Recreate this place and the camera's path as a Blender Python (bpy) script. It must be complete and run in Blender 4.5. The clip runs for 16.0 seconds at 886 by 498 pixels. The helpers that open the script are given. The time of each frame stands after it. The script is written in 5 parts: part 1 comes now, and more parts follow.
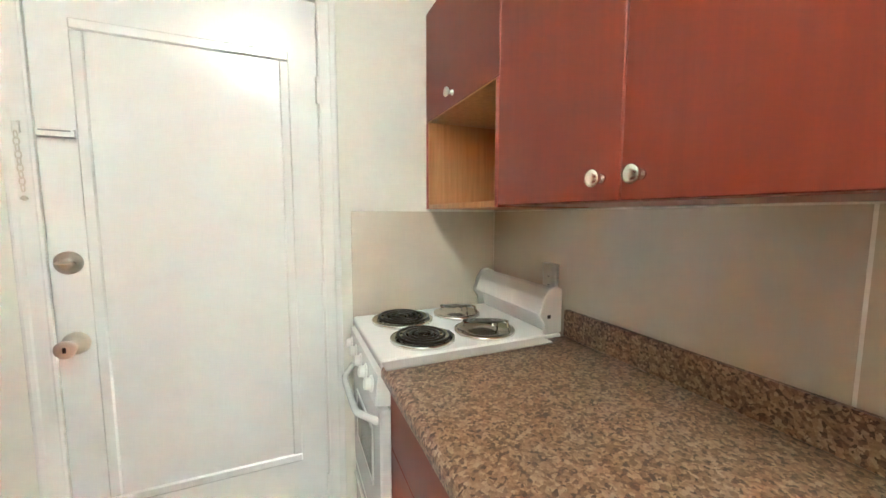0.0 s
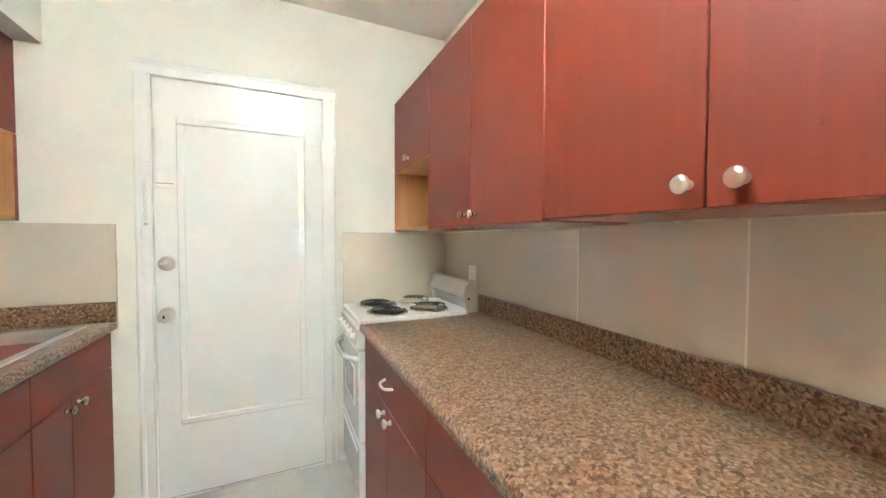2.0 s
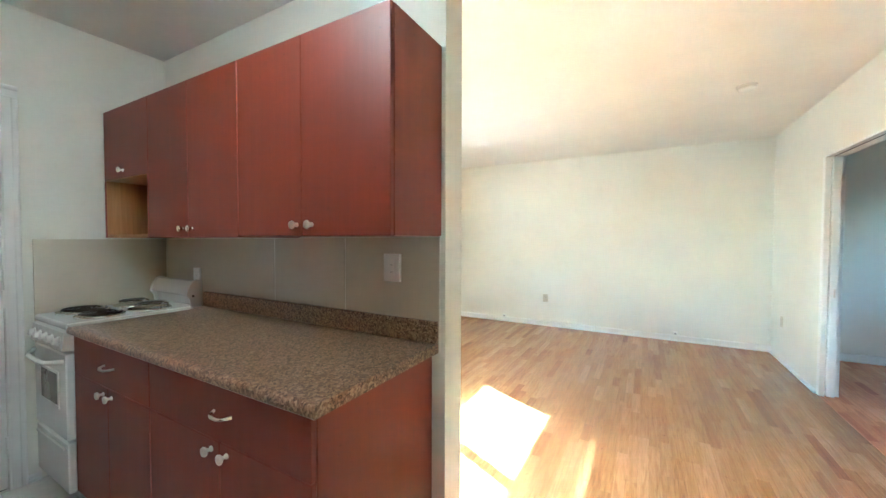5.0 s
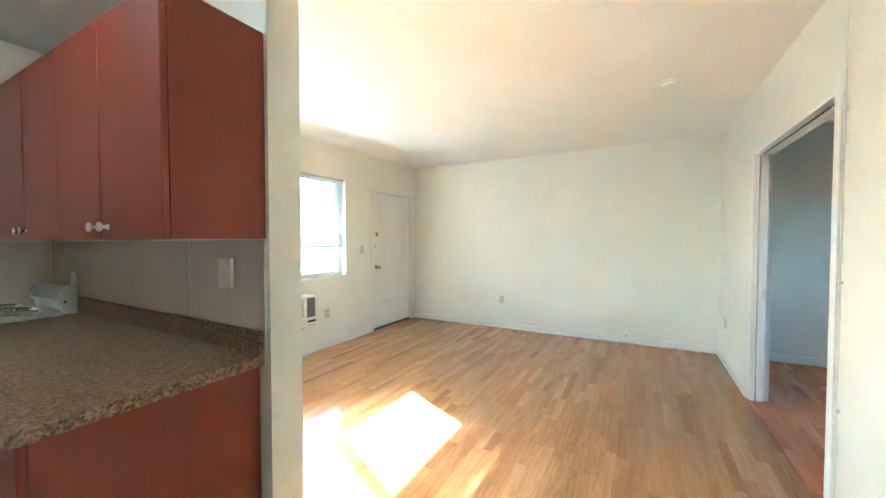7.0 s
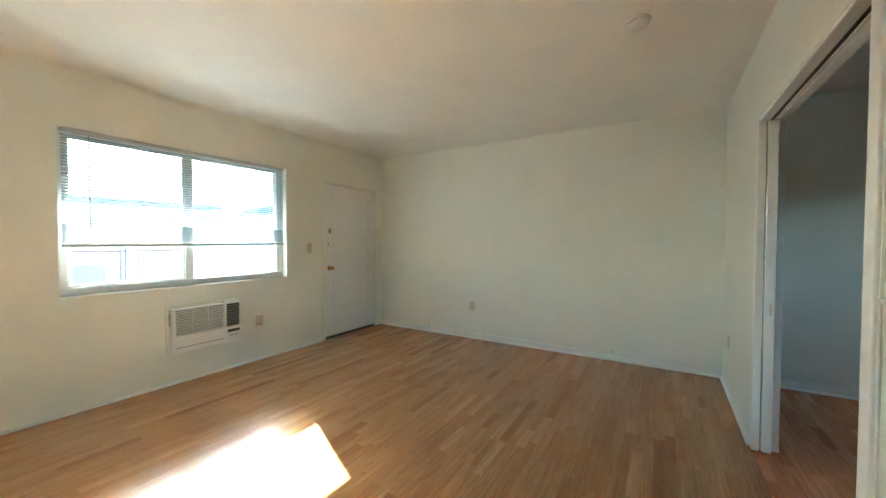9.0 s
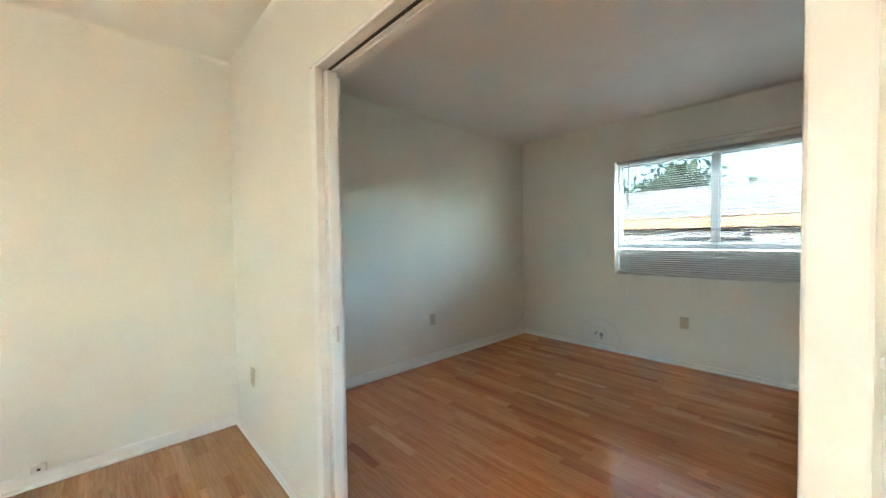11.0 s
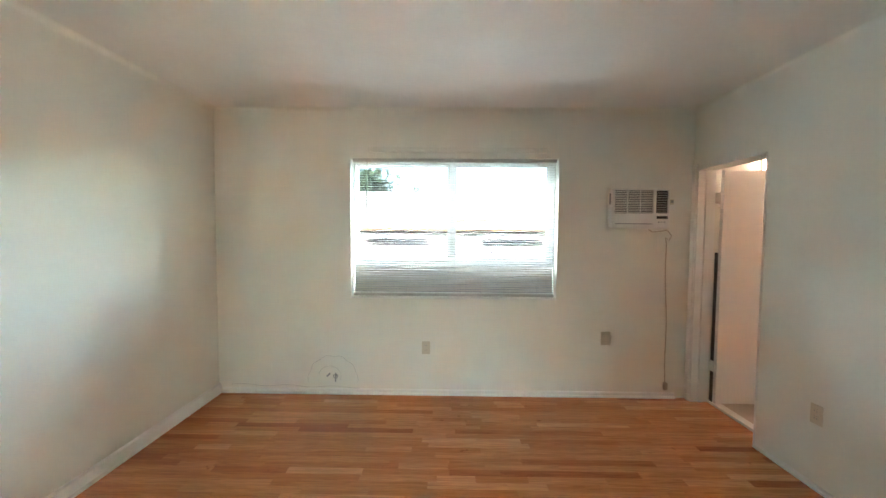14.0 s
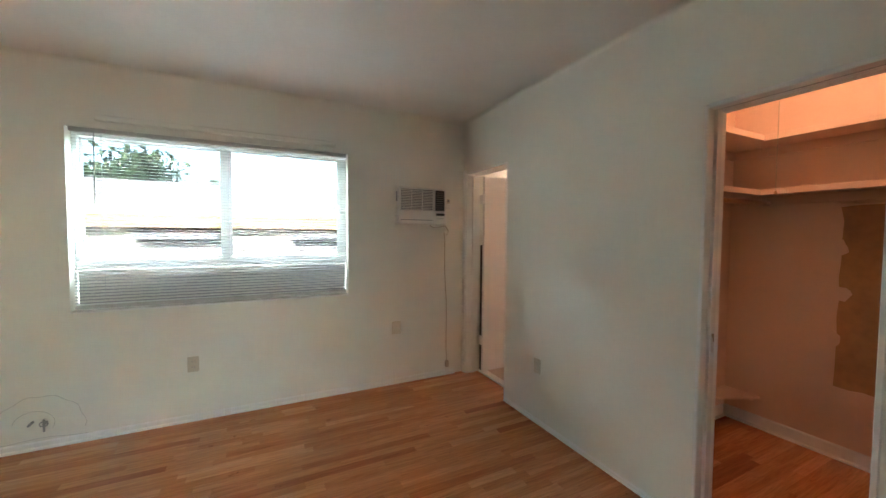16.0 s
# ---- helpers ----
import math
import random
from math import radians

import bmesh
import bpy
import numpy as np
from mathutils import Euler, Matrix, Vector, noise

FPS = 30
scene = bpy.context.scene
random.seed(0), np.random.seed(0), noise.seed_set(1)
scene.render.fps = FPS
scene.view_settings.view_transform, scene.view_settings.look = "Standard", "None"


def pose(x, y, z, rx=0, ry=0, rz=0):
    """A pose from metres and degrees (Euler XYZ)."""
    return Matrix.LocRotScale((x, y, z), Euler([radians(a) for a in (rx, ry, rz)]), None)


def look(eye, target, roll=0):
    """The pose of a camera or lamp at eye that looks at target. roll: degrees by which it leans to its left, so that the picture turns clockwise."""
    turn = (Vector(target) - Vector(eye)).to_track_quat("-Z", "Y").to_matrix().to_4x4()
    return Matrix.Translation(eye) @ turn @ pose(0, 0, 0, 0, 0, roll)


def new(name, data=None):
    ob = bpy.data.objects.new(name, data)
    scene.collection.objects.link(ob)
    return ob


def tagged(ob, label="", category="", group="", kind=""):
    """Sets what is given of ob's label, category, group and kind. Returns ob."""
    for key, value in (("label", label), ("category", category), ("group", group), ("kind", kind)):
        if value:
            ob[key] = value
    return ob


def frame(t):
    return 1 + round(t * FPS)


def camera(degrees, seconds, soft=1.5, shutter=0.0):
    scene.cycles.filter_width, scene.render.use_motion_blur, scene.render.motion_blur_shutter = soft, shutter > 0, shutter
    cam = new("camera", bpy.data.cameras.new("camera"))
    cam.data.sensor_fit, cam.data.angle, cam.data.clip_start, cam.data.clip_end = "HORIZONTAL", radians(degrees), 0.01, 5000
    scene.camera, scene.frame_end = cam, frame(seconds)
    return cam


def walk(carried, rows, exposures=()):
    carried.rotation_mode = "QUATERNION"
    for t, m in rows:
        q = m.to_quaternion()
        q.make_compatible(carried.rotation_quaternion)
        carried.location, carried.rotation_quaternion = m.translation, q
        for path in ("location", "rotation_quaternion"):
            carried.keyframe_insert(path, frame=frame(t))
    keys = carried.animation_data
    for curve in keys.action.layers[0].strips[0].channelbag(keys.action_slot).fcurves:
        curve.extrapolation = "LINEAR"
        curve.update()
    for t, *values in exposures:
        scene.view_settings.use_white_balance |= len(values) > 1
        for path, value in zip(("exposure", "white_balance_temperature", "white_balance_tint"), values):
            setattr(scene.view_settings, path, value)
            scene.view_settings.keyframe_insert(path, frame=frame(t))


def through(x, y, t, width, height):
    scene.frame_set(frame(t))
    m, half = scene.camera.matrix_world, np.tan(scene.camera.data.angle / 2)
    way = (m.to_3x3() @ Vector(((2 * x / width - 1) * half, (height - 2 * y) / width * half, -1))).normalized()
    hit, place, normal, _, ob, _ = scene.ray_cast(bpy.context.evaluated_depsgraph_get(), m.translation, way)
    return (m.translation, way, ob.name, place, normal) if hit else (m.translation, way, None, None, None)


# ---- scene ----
cam = camera(101.2, 16.0)
PATH = [
    (0, (-0.846, -1.418, 1.296), (-0.071, 0.416, 1.105), 0.1),
    (0.5, (-0.848, -1.585, 1.312), (-0.087, 0.258, 1.16), 0.3),
    (1, (-0.864, -1.755, 1.311), (-0.102, 0.092, 1.224), 0.4),
    (1.5, (-0.906, -1.95, 1.291), (-0.127, -0.108, 1.232), 0.3),
    (2, (-0.954, -2.122, 1.275), (-0.137, -0.297, 1.215), 0.1),
    (2.5, (-1.009, -2.268, 1.263), (-0.039, -0.52, 1.197), -0.1),
    (3, (-1.063, -2.403, 1.259), (0.138, -0.805, 1.198), -0.0),
    (3.5, (-1.144, -2.536, 1.267), (0.261, -1.114, 1.206), -0.0),
    (4, (-1.226, -2.676, 1.275), (0.378, -1.482, 1.227), 0.1),
    (4.5, (-1.27, -2.777, 1.303), (0.466, -1.786, 1.247), 0.3),
    (7, (-0.861, -3.38, 1.324), (0.894, -2.422, 1.269), 0.0),
    (7.5, (-0.656, -3.484, 1.319), (1.099, -2.528, 1.259), -0.0),
    (8, (-0.457, -3.55, 1.314), (1.29, -2.577, 1.251), 0.1),
    (8.5, (-0.257, -3.633, 1.318), (1.457, -2.603, 1.257), 0.1),
    (9, (0.064, -3.695, 1.281), (1.772, -2.654, 1.232), 0.2),
    (9.5, (0.513, -3.747, 1.299), (2.353, -2.967, 1.225), -0.4),
    (9.6, (0.567, -3.744, 1.301), (2.46, -3.102, 1.228), -0.3),
    (10, (0.825, -3.711, 1.298), (2.821, -3.611, 1.22), -0.3),
    (10.2, (0.941, -3.632, 1.274), (2.928, -3.852, 1.21), -0.4),
    (12.3, (2.2, -3.47, 1.29), (2.406, -5.457, 1.199), 0.3),
    (12.5, (2.261, -3.601, 1.292), (2.392, -5.595, 1.201), 0.3),
    (13, (2.322, -3.99, 1.337), (2.404, -5.986, 1.234), 0.3),
    (13.5, (2.296, -4.293, 1.398), (2.338, -6.29, 1.3), 0.3),
    (14, (2.259, -4.45, 1.459), (2.286, -6.448, 1.366), 0.4),
    (14.5, (2.203, -4.498, 1.474), (2.237, -6.496, 1.382), 0.2),
    (15, (2.164, -4.49, 1.467), (2.005, -6.481, 1.372), 0.3),
    (15.5, (2.037, -4.449, 1.443), (1.556, -6.389, 1.357), 0.2),
    (16, (1.972, -4.425, 1.414), (1.085, -6.215, 1.33), 0.4),
]
walk(cam, [(t, look(eye, target, roll)) for t, eye, target, roll in PATH],
     [(0.0, 7.75, 5600, -6), (2.5, 7.85, 5300, -6), (3.5, 7.55, 5050, -7), (4.5, 6.85, 5000, -9), (7.0, 6.45, 5050, -11),
      (8.0, 5.95, 5100, -12), (8.5, 5.65, 5200, -12), (9.0, 5.3, 5300, -13), (9.5, 5.4, 5450, -12), (10.0, 5.9, 5550, -10),
      (12.5, 6.85, 5900, -4), (13.0, 7.18, 5950, -4), (13.5, 7.2, 6000, -3), (16.0, 6.8, 6050, -1)])

# ---- world and sun ----
world = bpy.data.worlds.new("sky")
scene.world = world
world.use_nodes = True
wt = world.node_tree
wt.nodes.clear()
w_out = wt.nodes.new("ShaderNodeOutputWorld")
w_bg = wt.nodes.new("ShaderNodeBackground")
w_sky = wt.nodes.new("ShaderNodeTexSky")
w_sky.sky_type = "NISHITA"
w_sky.sun_disc = False
w_sky.sun_elevation = radians(25.8)
w_sky.sun_rotation = radians(25.6)
w_bg.inputs["Strength"].default_value = 0.15
wt.links.new(w_sky.outputs[0], w_bg.inputs[0])
wt.links.new(w_bg.outputs[0], w_out.inputs[0])

sun_data = bpy.data.lights.new("sun", "SUN")
sun_data.energy = 3.6
sun_data.angle = radians(0.5)
sun_data.color = (1.0, 0.97, 0.92)
sun = new("sun", sun_data)
sun.matrix_world = look((4.8, 10, 5.35), (0, 0, 0))

# added fill lamp, unseen outside above the bedroom window head, in place of skylight
sky_data = bpy.data.lights.new("bedroom_window_sky", "AREA")
sky_data.shape = "RECTANGLE"
sky_data.size, sky_data.size_y = 1.8, 0.8
sky_data.energy = 5.5
sky_data.color = (0.97, 0.98, 1.0)
sky_lamp = new("bedroom_window_sky", sky_data)
sky_lamp.matrix_world = look((2.21, -8.55, 2.85), (2.21, -7.65, 1.6))


# ---- materials ----
def mat_new(name):
    m = bpy.data.materials.new(name)
    m.use_nodes = True
    nt = m.node_tree
    return m, nt, nt.nodes["Principled BSDF"]


def ramp(nt, fac, stops):
    r = nt.nodes.new("ShaderNodeValToRGB")
    while len(r.color_ramp.elements) < len(stops):
        r.color_ramp.elements.new(0.5)
    for e, (p, c) in zip(r.color_ramp.elements, stops):
        e.position, e.color = p, (*c, 1)
    nt.links.new(fac, r.inputs[0])
    return r.outputs[0]


def noise_tex(nt, vec, scale, detail=3.0, rough=0.5, dist=0.0):
    n = nt.nodes.new("ShaderNodeTexNoise")
    n.inputs["Scale"].default_value = scale
    n.inputs["Detail"].default_value = detail
    n.inputs["Roughness"].default_value = rough
    n.inputs["Distortion"].default_value = dist
    if vec is not None:
        nt.links.new(vec, n.inputs["Vector"])
    return n.outputs[0]


def position(nt, scale=(1, 1, 1)):
    g = nt.nodes.new("ShaderNodeNewGeometry")
    mp = nt.nodes.new("ShaderNodeMapping")
    mp.inputs["Scale"].default_value = scale
    nt.links.new(g.outputs["Position"], mp.inputs["Vector"])
    return mp.outputs[0]


def bump(nt, bsdf, height, strength, distance):
    b = nt.nodes.new("ShaderNodeBump")
    b.inputs["Strength"].default_value = strength
    b.inputs["Distance"].default_value = distance
    nt.links.new(height, b.inputs["Height"])
    nt.links.new(b.outputs[0], bsdf.inputs["Normal"])


def varied(c, k):
    return tuple(min(1.0, v * k) for v in c)


def paint(name, color, rough=0.5, spread=0.05, fine=90.0, depth=0.0015, metal=0.0, strength=0.25):
    """Paint, enamel or plastic: broad stains, fine grain, uneven gloss."""
    m, nt, b = mat_new(name)
    p = position(nt)
    broad = noise_tex(nt, p, 2.3, 4, 0.6)
    grain = noise_tex(nt, p, fine, 3, 0.6)
    c1 = ramp(nt, broad, [(0.3, varied(color, 1 - spread)), (0.7, varied(color, 1 + spread))])
    c2 = ramp(nt, grain, [(0.3, (1 - spread * 0.7,) * 3), (0.6, (1, 1, 1))])
    mix = nt.nodes.new("ShaderNodeMix")
    mix.data_type, mix.blend_type = "RGBA", "MULTIPLY"
    mix.inputs[0].default_value = 1.0
    nt.links.new(c1, mix.inputs[6])
    nt.links.new(c2, mix.inputs[7])
    nt.links.new(mix.outputs[2], b.inputs["Base Color"])
    rr = nt.nodes.new("ShaderNodeMapRange")
    rr.inputs[3].default_value, rr.inputs[4].default_value = rough * 0.8, min(1.0, rough * 1.2)
    nt.links.new(broad, rr.inputs[0])
    nt.links.new(rr.outputs[0], b.inputs["Roughness"])
    b.inputs["Metallic"].default_value = metal
    if depth:
        bump(nt, b, grain, strength, depth)
    return m


def wood_floor(name, tones, island=False):
    m, nt, b = mat_new(name)
    if island:
        rnd = nt.nodes.new("ShaderNodeNewGeometry").outputs["Random Per Island"]
    else:
        rnd = nt.nodes.new("ShaderNodeObjectInfo").outputs["Random"]
    p = position(nt, (1.0, 1.0, 1.0))
    off = nt.nodes.new("ShaderNodeVectorMath")
    off.operation = "MULTIPLY_ADD"
    off.inputs[1].default_value = (37.0, 11.0, 5.0)
    comb = nt.nodes.new("ShaderNodeCombineXYZ")
    for i in range(3):
        nt.links.new(rnd, comb.inputs[i])
    nt.links.new(comb.outputs[0], off.inputs[0])
    nt.links.new(p, off.inputs[2])
    sc = nt.nodes.new("ShaderNodeMapping")
    sc.inputs["Scale"].default_value = (1.6, 26.0, 20.0)
    nt.links.new(off.outputs[0], sc.inputs[0])
    grain = noise_tex(nt, sc.outputs[0], 2.2, 5, 0.6, 0.8)
    fine = nt.nodes.new("ShaderNodeMapping")
    fine.inputs["Scale"].default_value = (6.0, 160.0, 90.0)
    nt.links.new(off.outputs[0], fine.inputs[0])
    pores = noise_tex(nt, fine.outputs[0], 2.0, 3, 0.6)
    knots = noise_tex(nt, off.outputs[0], 17.0, 2, 0.5)
    tone = ramp(nt, rnd, list(zip((0.0, 0.1, 0.55, 0.9, 1.0), tones)))
    g = ramp(nt, grain, [(0.3, (0.74, 0.68, 0.62)), (0.62, (1.05, 1.05, 1.05))])
    f = ramp(nt, pores, [(0.3, (0.8, 0.75, 0.7)), (0.5, (1, 1, 1))])
    k = ramp(nt, knots, [(0.2, (0.6, 0.5, 0.42)), (0.27, (1, 1, 1))])
    last = tone
    for c in (g, f, k):
        mix = nt.nodes.new("ShaderNodeMix")
        mix.data_type, mix.blend_type = "RGBA", "MULTIPLY"
        mix.inputs[0].default_value = 1.0
        nt.links.new(last, mix.inputs[6])
        nt.links.new(c, mix.inputs[7])
        last = mix.outputs[2]
    nt.links.new(last, b.inputs["Base Color"])
    wear = noise_tex(nt, position(nt), 1.4, 4, 0.6)
    rr = nt.nodes.new("ShaderNodeMapRange")
    rr.inputs[3].default_value, rr.inputs[4].default_value = 0.07, 0.19
    nt.links.new(wear, rr.inputs[0])
    nt.links.new(rr.outputs[0], b.inputs["Roughness"])
    b.inputs["IOR"].default_value = 1.52
    return m


HONEY = [(0.315, 0.142, 0.054), (0.41, 0.201, 0.081), (0.458, 0.236, 0.098), (0.505, 0.268, 0.115), (0.575, 0.322, 0.147)]
AMBER = [(0.42, 0.143, 0.053), (0.54, 0.202, 0.078), (0.61, 0.244, 0.098), (0.665, 0.283, 0.118), (0.735, 0.345, 0.158)]
M_BOARD = wood_floor("honey_oak_board", HONEY)
M_BOARDS = wood_floor("honey_oak_boards", HONEY, True)
M_AMBER = wood_floor("amber_oak_board", AMBER)
M_AMBERS = wood_floor("amber_oak_boards", AMBER, True)


def laminate_red():
    m, nt, b = mat_new("cherry_laminate")
    p = position(nt, (30, 30, 1.2))
    g = noise_tex(nt, p, 2.0, 5, 0.62, 0.3)
    broad = noise_tex(nt, position(nt), 3.0, 4, 0.6)
    c = ramp(nt, g, [(0.25, (0.184, 0.027, 0.0105)), (0.5, (0.197, 0.0295, 0.0118)), (0.75, (0.211, 0.0325, 0.0135))])
    s = ramp(nt, broad, [(0.3, (0.92, 0.92, 0.92)), (0.65, (1.04, 1.04, 1.04))])
    spots = noise_tex(nt, position(nt), 34.0, 2, 0.5)
    d = ramp(nt, spots, [(0.2, (0.7, 0.6, 0.6)), (0.27, (1, 1, 1))])
    last = c
    for k in (s, d):
        mix = nt.nodes.new("ShaderNodeMix")
        mix.data_type, mix.blend_type = "RGBA", "MULTIPLY"
        mix.inputs[0].default_value = 1.0
        nt.links.new(last, mix.inputs[6])
        nt.links.new(k, mix.inputs[7])
        last = mix.outputs[2]
    nt.links.new(last, b.inputs["Base Color"])
    b.inputs["Roughness"].default_value = 0.45
    b.inputs["Specular IOR Level"].default_value = 0.5
    return m


def worktop_speckle():
    m, nt, b = mat_new("speckled_worktop")
    p = position(nt)
    v = nt.nodes.new("ShaderNodeTexVoronoi")
    v.inputs["Scale"].default_value = 150.0
    warp = noise_tex(nt, p, 60.0, 3, 0.6)
    mixv = nt.nodes.new("ShaderNodeVectorMath")
    mixv.operation = "MULTIPLY_ADD"
    mixv.inputs[1].default_value = (0.02, 0.02, 0.02)
    nt.links.new(warp, mixv.inputs[0])
    nt.links.new(p, mixv.inputs[2])
    nt.links.new(mixv.outputs[0], v.inputs["Vector"])
    sep = nt.nodes.new("ShaderNodeSeparateColor")
    nt.links.new(v.outputs["Color"], sep.inputs[0])
    n = noise_tex(nt, p, 120.0, 4, 0.65)
    add = nt.nodes.new("ShaderNodeMath")
    add.operation = "ADD"
    nt.links.new(sep.outputs[0], add.inputs[0])
    nt.links.new(n, add.inputs[1])
    half = nt.nodes.new("ShaderNodeMath")
    half.operation = "MULTIPLY"
    half.inputs[1].default_value = 0.5
    nt.links.new(add.outputs[0], half.inputs[0])
    c = ramp(nt, half.outputs[0], [(0.25, (0.06, 0.028, 0.015)), (0.37, (0.14, 0.07, 0.039)), (0.5, (0.225, 0.126, 0.075)), (0.63, (0.295, 0.18, 0.112)), (0.78, (0.40, 0.28, 0.19))])
    nt.links.new(c, b.inputs["Base Color"])
    b.inputs["Roughness"].default_value = 0.3
    bump(nt, b, n, 0.1, 0.0006)
    return m


def grained(name, dark, light, scale=(30, 30, 1.5), rough=0.5):
    m, nt, b = mat_new(name)
    g = noise_tex(nt, position(nt, scale), 2.0, 5, 0.6, 0.5)
    nt.links.new(ramp(nt, g, [(0.3, dark), (0.7, light)]), b.inputs["Base Color"])
    b.inputs["Roughness"].default_value = rough
    bump(nt, b, g, 0.1, 0.001)
    return m


def glowing(name, color, strength):
    m, nt, b = mat_new(name)
    b.inputs["Base Color"].default_value = (*color, 1)
    b.inputs["Emission Color"].default_value = (*color, 1)
    b.inputs["Emission Strength"].default_value = strength
    return m


def thin_vinyl(name, color, through=0.3):
    """Thin white plastic that lets some light through."""
    m, nt, b = mat_new(name)
    b.inputs["Base Color"].default_value = (*color, 1)
    b.inputs["Roughness"].default_value = 0.6
    tr = nt.nodes.new("ShaderNodeBsdfTranslucent")
    tr.inputs["Color"].default_value = (*color, 1)
    mix = nt.nodes.new("ShaderNodeMixShader")
    mix.inputs[0].default_value = through
    nt.links.new(b.outputs[0], mix.inputs[1])
    nt.links.new(tr.outputs[0], mix.inputs[2])
    nt.links.new(mix.outputs[0], nt.nodes["Material Output"].inputs["Surface"])
    return m


def clear_glass(name, tint):
    m, nt, b = mat_new(name)
    b.inputs["Base Color"].default_value = (*tint, 1)
    b.inputs["Transmission Weight"].default_value = 1.0
    b.inputs["Roughness"].default_value = 0.0
    b.inputs["IOR"].default_value = 1.05
    return m


M_WALL = paint("cream_wall_paint", (0.80, 0.785, 0.70), 0.55, 0.025, 60.0, 0.0015)
M_CEIL = paint("ceiling_paint", (0.83, 0.805, 0.75), 0.6, 0.03, 45.0, 0.002)
M_TRIM = paint("white_gloss_trim", (0.82, 0.81, 0.77), 0.3, 0.02, 40.0, 0.0006)
M_DOOR = paint("white_gloss_door", (0.83, 0.83, 0.80), 0.22, 0.015, 30.0, 0.0006)
# closet and bathroom dimness put into a darker peach colour
M_SHADE = paint("shaded_peach_paint", (0.70, 0.51, 0.39), 0.6, 0.04, 60.0, 0.001)
M_RED = laminate_red()
M_REDEDGE = grained("cherry_edge_band", (0.29, 0.05, 0.03), (0.36, 0.075, 0.05), rough=0.4)
# lighter pink puts the counter's reflection into the cabinet undersides
M_UNDER = paint("pink_counter_reflection", (0.40, 0.20, 0.17), 0.4, 0.05, 60.0, 0.0003)
M_CAULK = paint("pale_caulk", (0.74, 0.70, 0.62), 0.6, 0.08, 60.0, 0.0006)
M_BIRCH = grained("birch_ply", (0.46, 0.21, 0.085), (0.6, 0.31, 0.14), rough=0.45)
M_TOP = worktop_speckle()
M_SPLASH = paint("beige_gloss_panel", (0.64, 0.57, 0.455), 0.03, 0.03, 20.0, 0.0)
M_GROUT = paint("pale_grout", (0.80, 0.77, 0.70), 0.7, 0.05)
M_ENAMEL = paint("white_enamel", (0.80, 0.79, 0.75), 0.16, 0.015, 30.0, 0.0003)
M_BLACK = paint("black_iron", (0.025, 0.024, 0.024), 0.45, 0.2, 80.0, 0.0008)
M_COIL = paint("burner_coil_iron", (0.06, 0.048, 0.038), 0.4, 0.2, 90.0, 0.0006, 0.6)
M_CHROME = paint("worn_chrome", (0.72, 0.70, 0.65), 0.13, 0.08, 60.0, 0.0003, 1.0)
M_COILUP = paint("worn_coil_underside", (0.16, 0.145, 0.12), 0.35, 0.15, 90.0, 0.0006, 0.8)
M_STRIP = paint("brushed_aluminium_strip", (0.55, 0.52, 0.47), 0.4, 0.06, 80.0, 0.0003, 0.35)
M_NICKEL = paint("brushed_nickel", (0.66, 0.62, 0.55), 0.28, 0.06, 120.0, 0.0003, 1.0)
M_BRASS = paint("aged_brass", (0.62, 0.42, 0.14), 0.25, 0.1, 80.0, 0.0003, 1.0)
M_STEEL = paint("sink_steel", (0.50, 0.50, 0.48), 0.42, 0.06, 120.0, 0.0003, 0.6)
M_IVORY = paint("ivory_plastic", (0.60, 0.55, 0.42), 0.35, 0.03, 50.0, 0.0003)
M_WHITEPL = paint("white_plastic", (0.78, 0.77, 0.73), 0.35, 0.02, 50.0, 0.0003)
M_DARK = paint("dark_slot", (0.03, 0.028, 0.026), 0.6, 0.1, 50.0, 0.0)
M_GRILLE = paint("grey_grille", (0.30, 0.30, 0.29), 0.5, 0.05, 50.0, 0.0003)
# dark grey that paints the shade between louvres
M_SHADOWGAP = paint("grey_gap_shade", (0.13, 0.125, 0.115), 0.8, 0.1, 60.0, 0.0)
M_TILE = paint("grey_floor_tile", (0.58, 0.55, 0.51), 0.35, 0.08, 25.0, 0.0008)
M_BATHTILE = paint("beige_bath_tile", (0.56, 0.47, 0.39), 0.3, 0.06, 25.0, 0.0006)
M_JOINT = paint("dark_joint", (0.07, 0.05, 0.035), 0.8, 0.1)
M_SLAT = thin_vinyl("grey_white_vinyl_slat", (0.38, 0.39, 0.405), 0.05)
M_RAIL = paint("grey_blind_rail", (0.52, 0.50, 0.46), 0.4, 0.03, 40.0, 0.0)
M_FRAME = paint("white_window_frame", (0.74, 0.76, 0.74), 0.35, 0.03, 40.0, 0.0003)
M_PANEL = thin_vinyl("obscured_lower_light", (0.62, 0.60, 0.56), 0.05)
# both glass colours are darkened to dim the bright outdoors behind them
M_GLASS = clear_glass("view_dimming_glass_living", (0.33, 0.335, 0.345))
M_GLASSB = clear_glass("view_dimming_glass_bedroom", (0.030, 0.0297, 0.0288))
M_SPLASH.node_tree.nodes["Principled BSDF"].inputs["IOR"].default_value = 1.95
M_OVENGL = paint("oven_glass", (0.16, 0.15, 0.14), 0.08, 0.05, 20.0, 0.0)
M_BROWN = paint("bare_brown_wallboard", (0.42, 0.24, 0.115), 0.7, 0.2, 20.0, 0.001)
M_CORD = paint("beige_cord", (0.5, 0.43, 0.32), 0.5, 0.05, 60.0, 0.0)
M_CRACK = paint("grey_crack", (0.52, 0.505, 0.45), 0.8, 0.15, 40.0, 0.0)
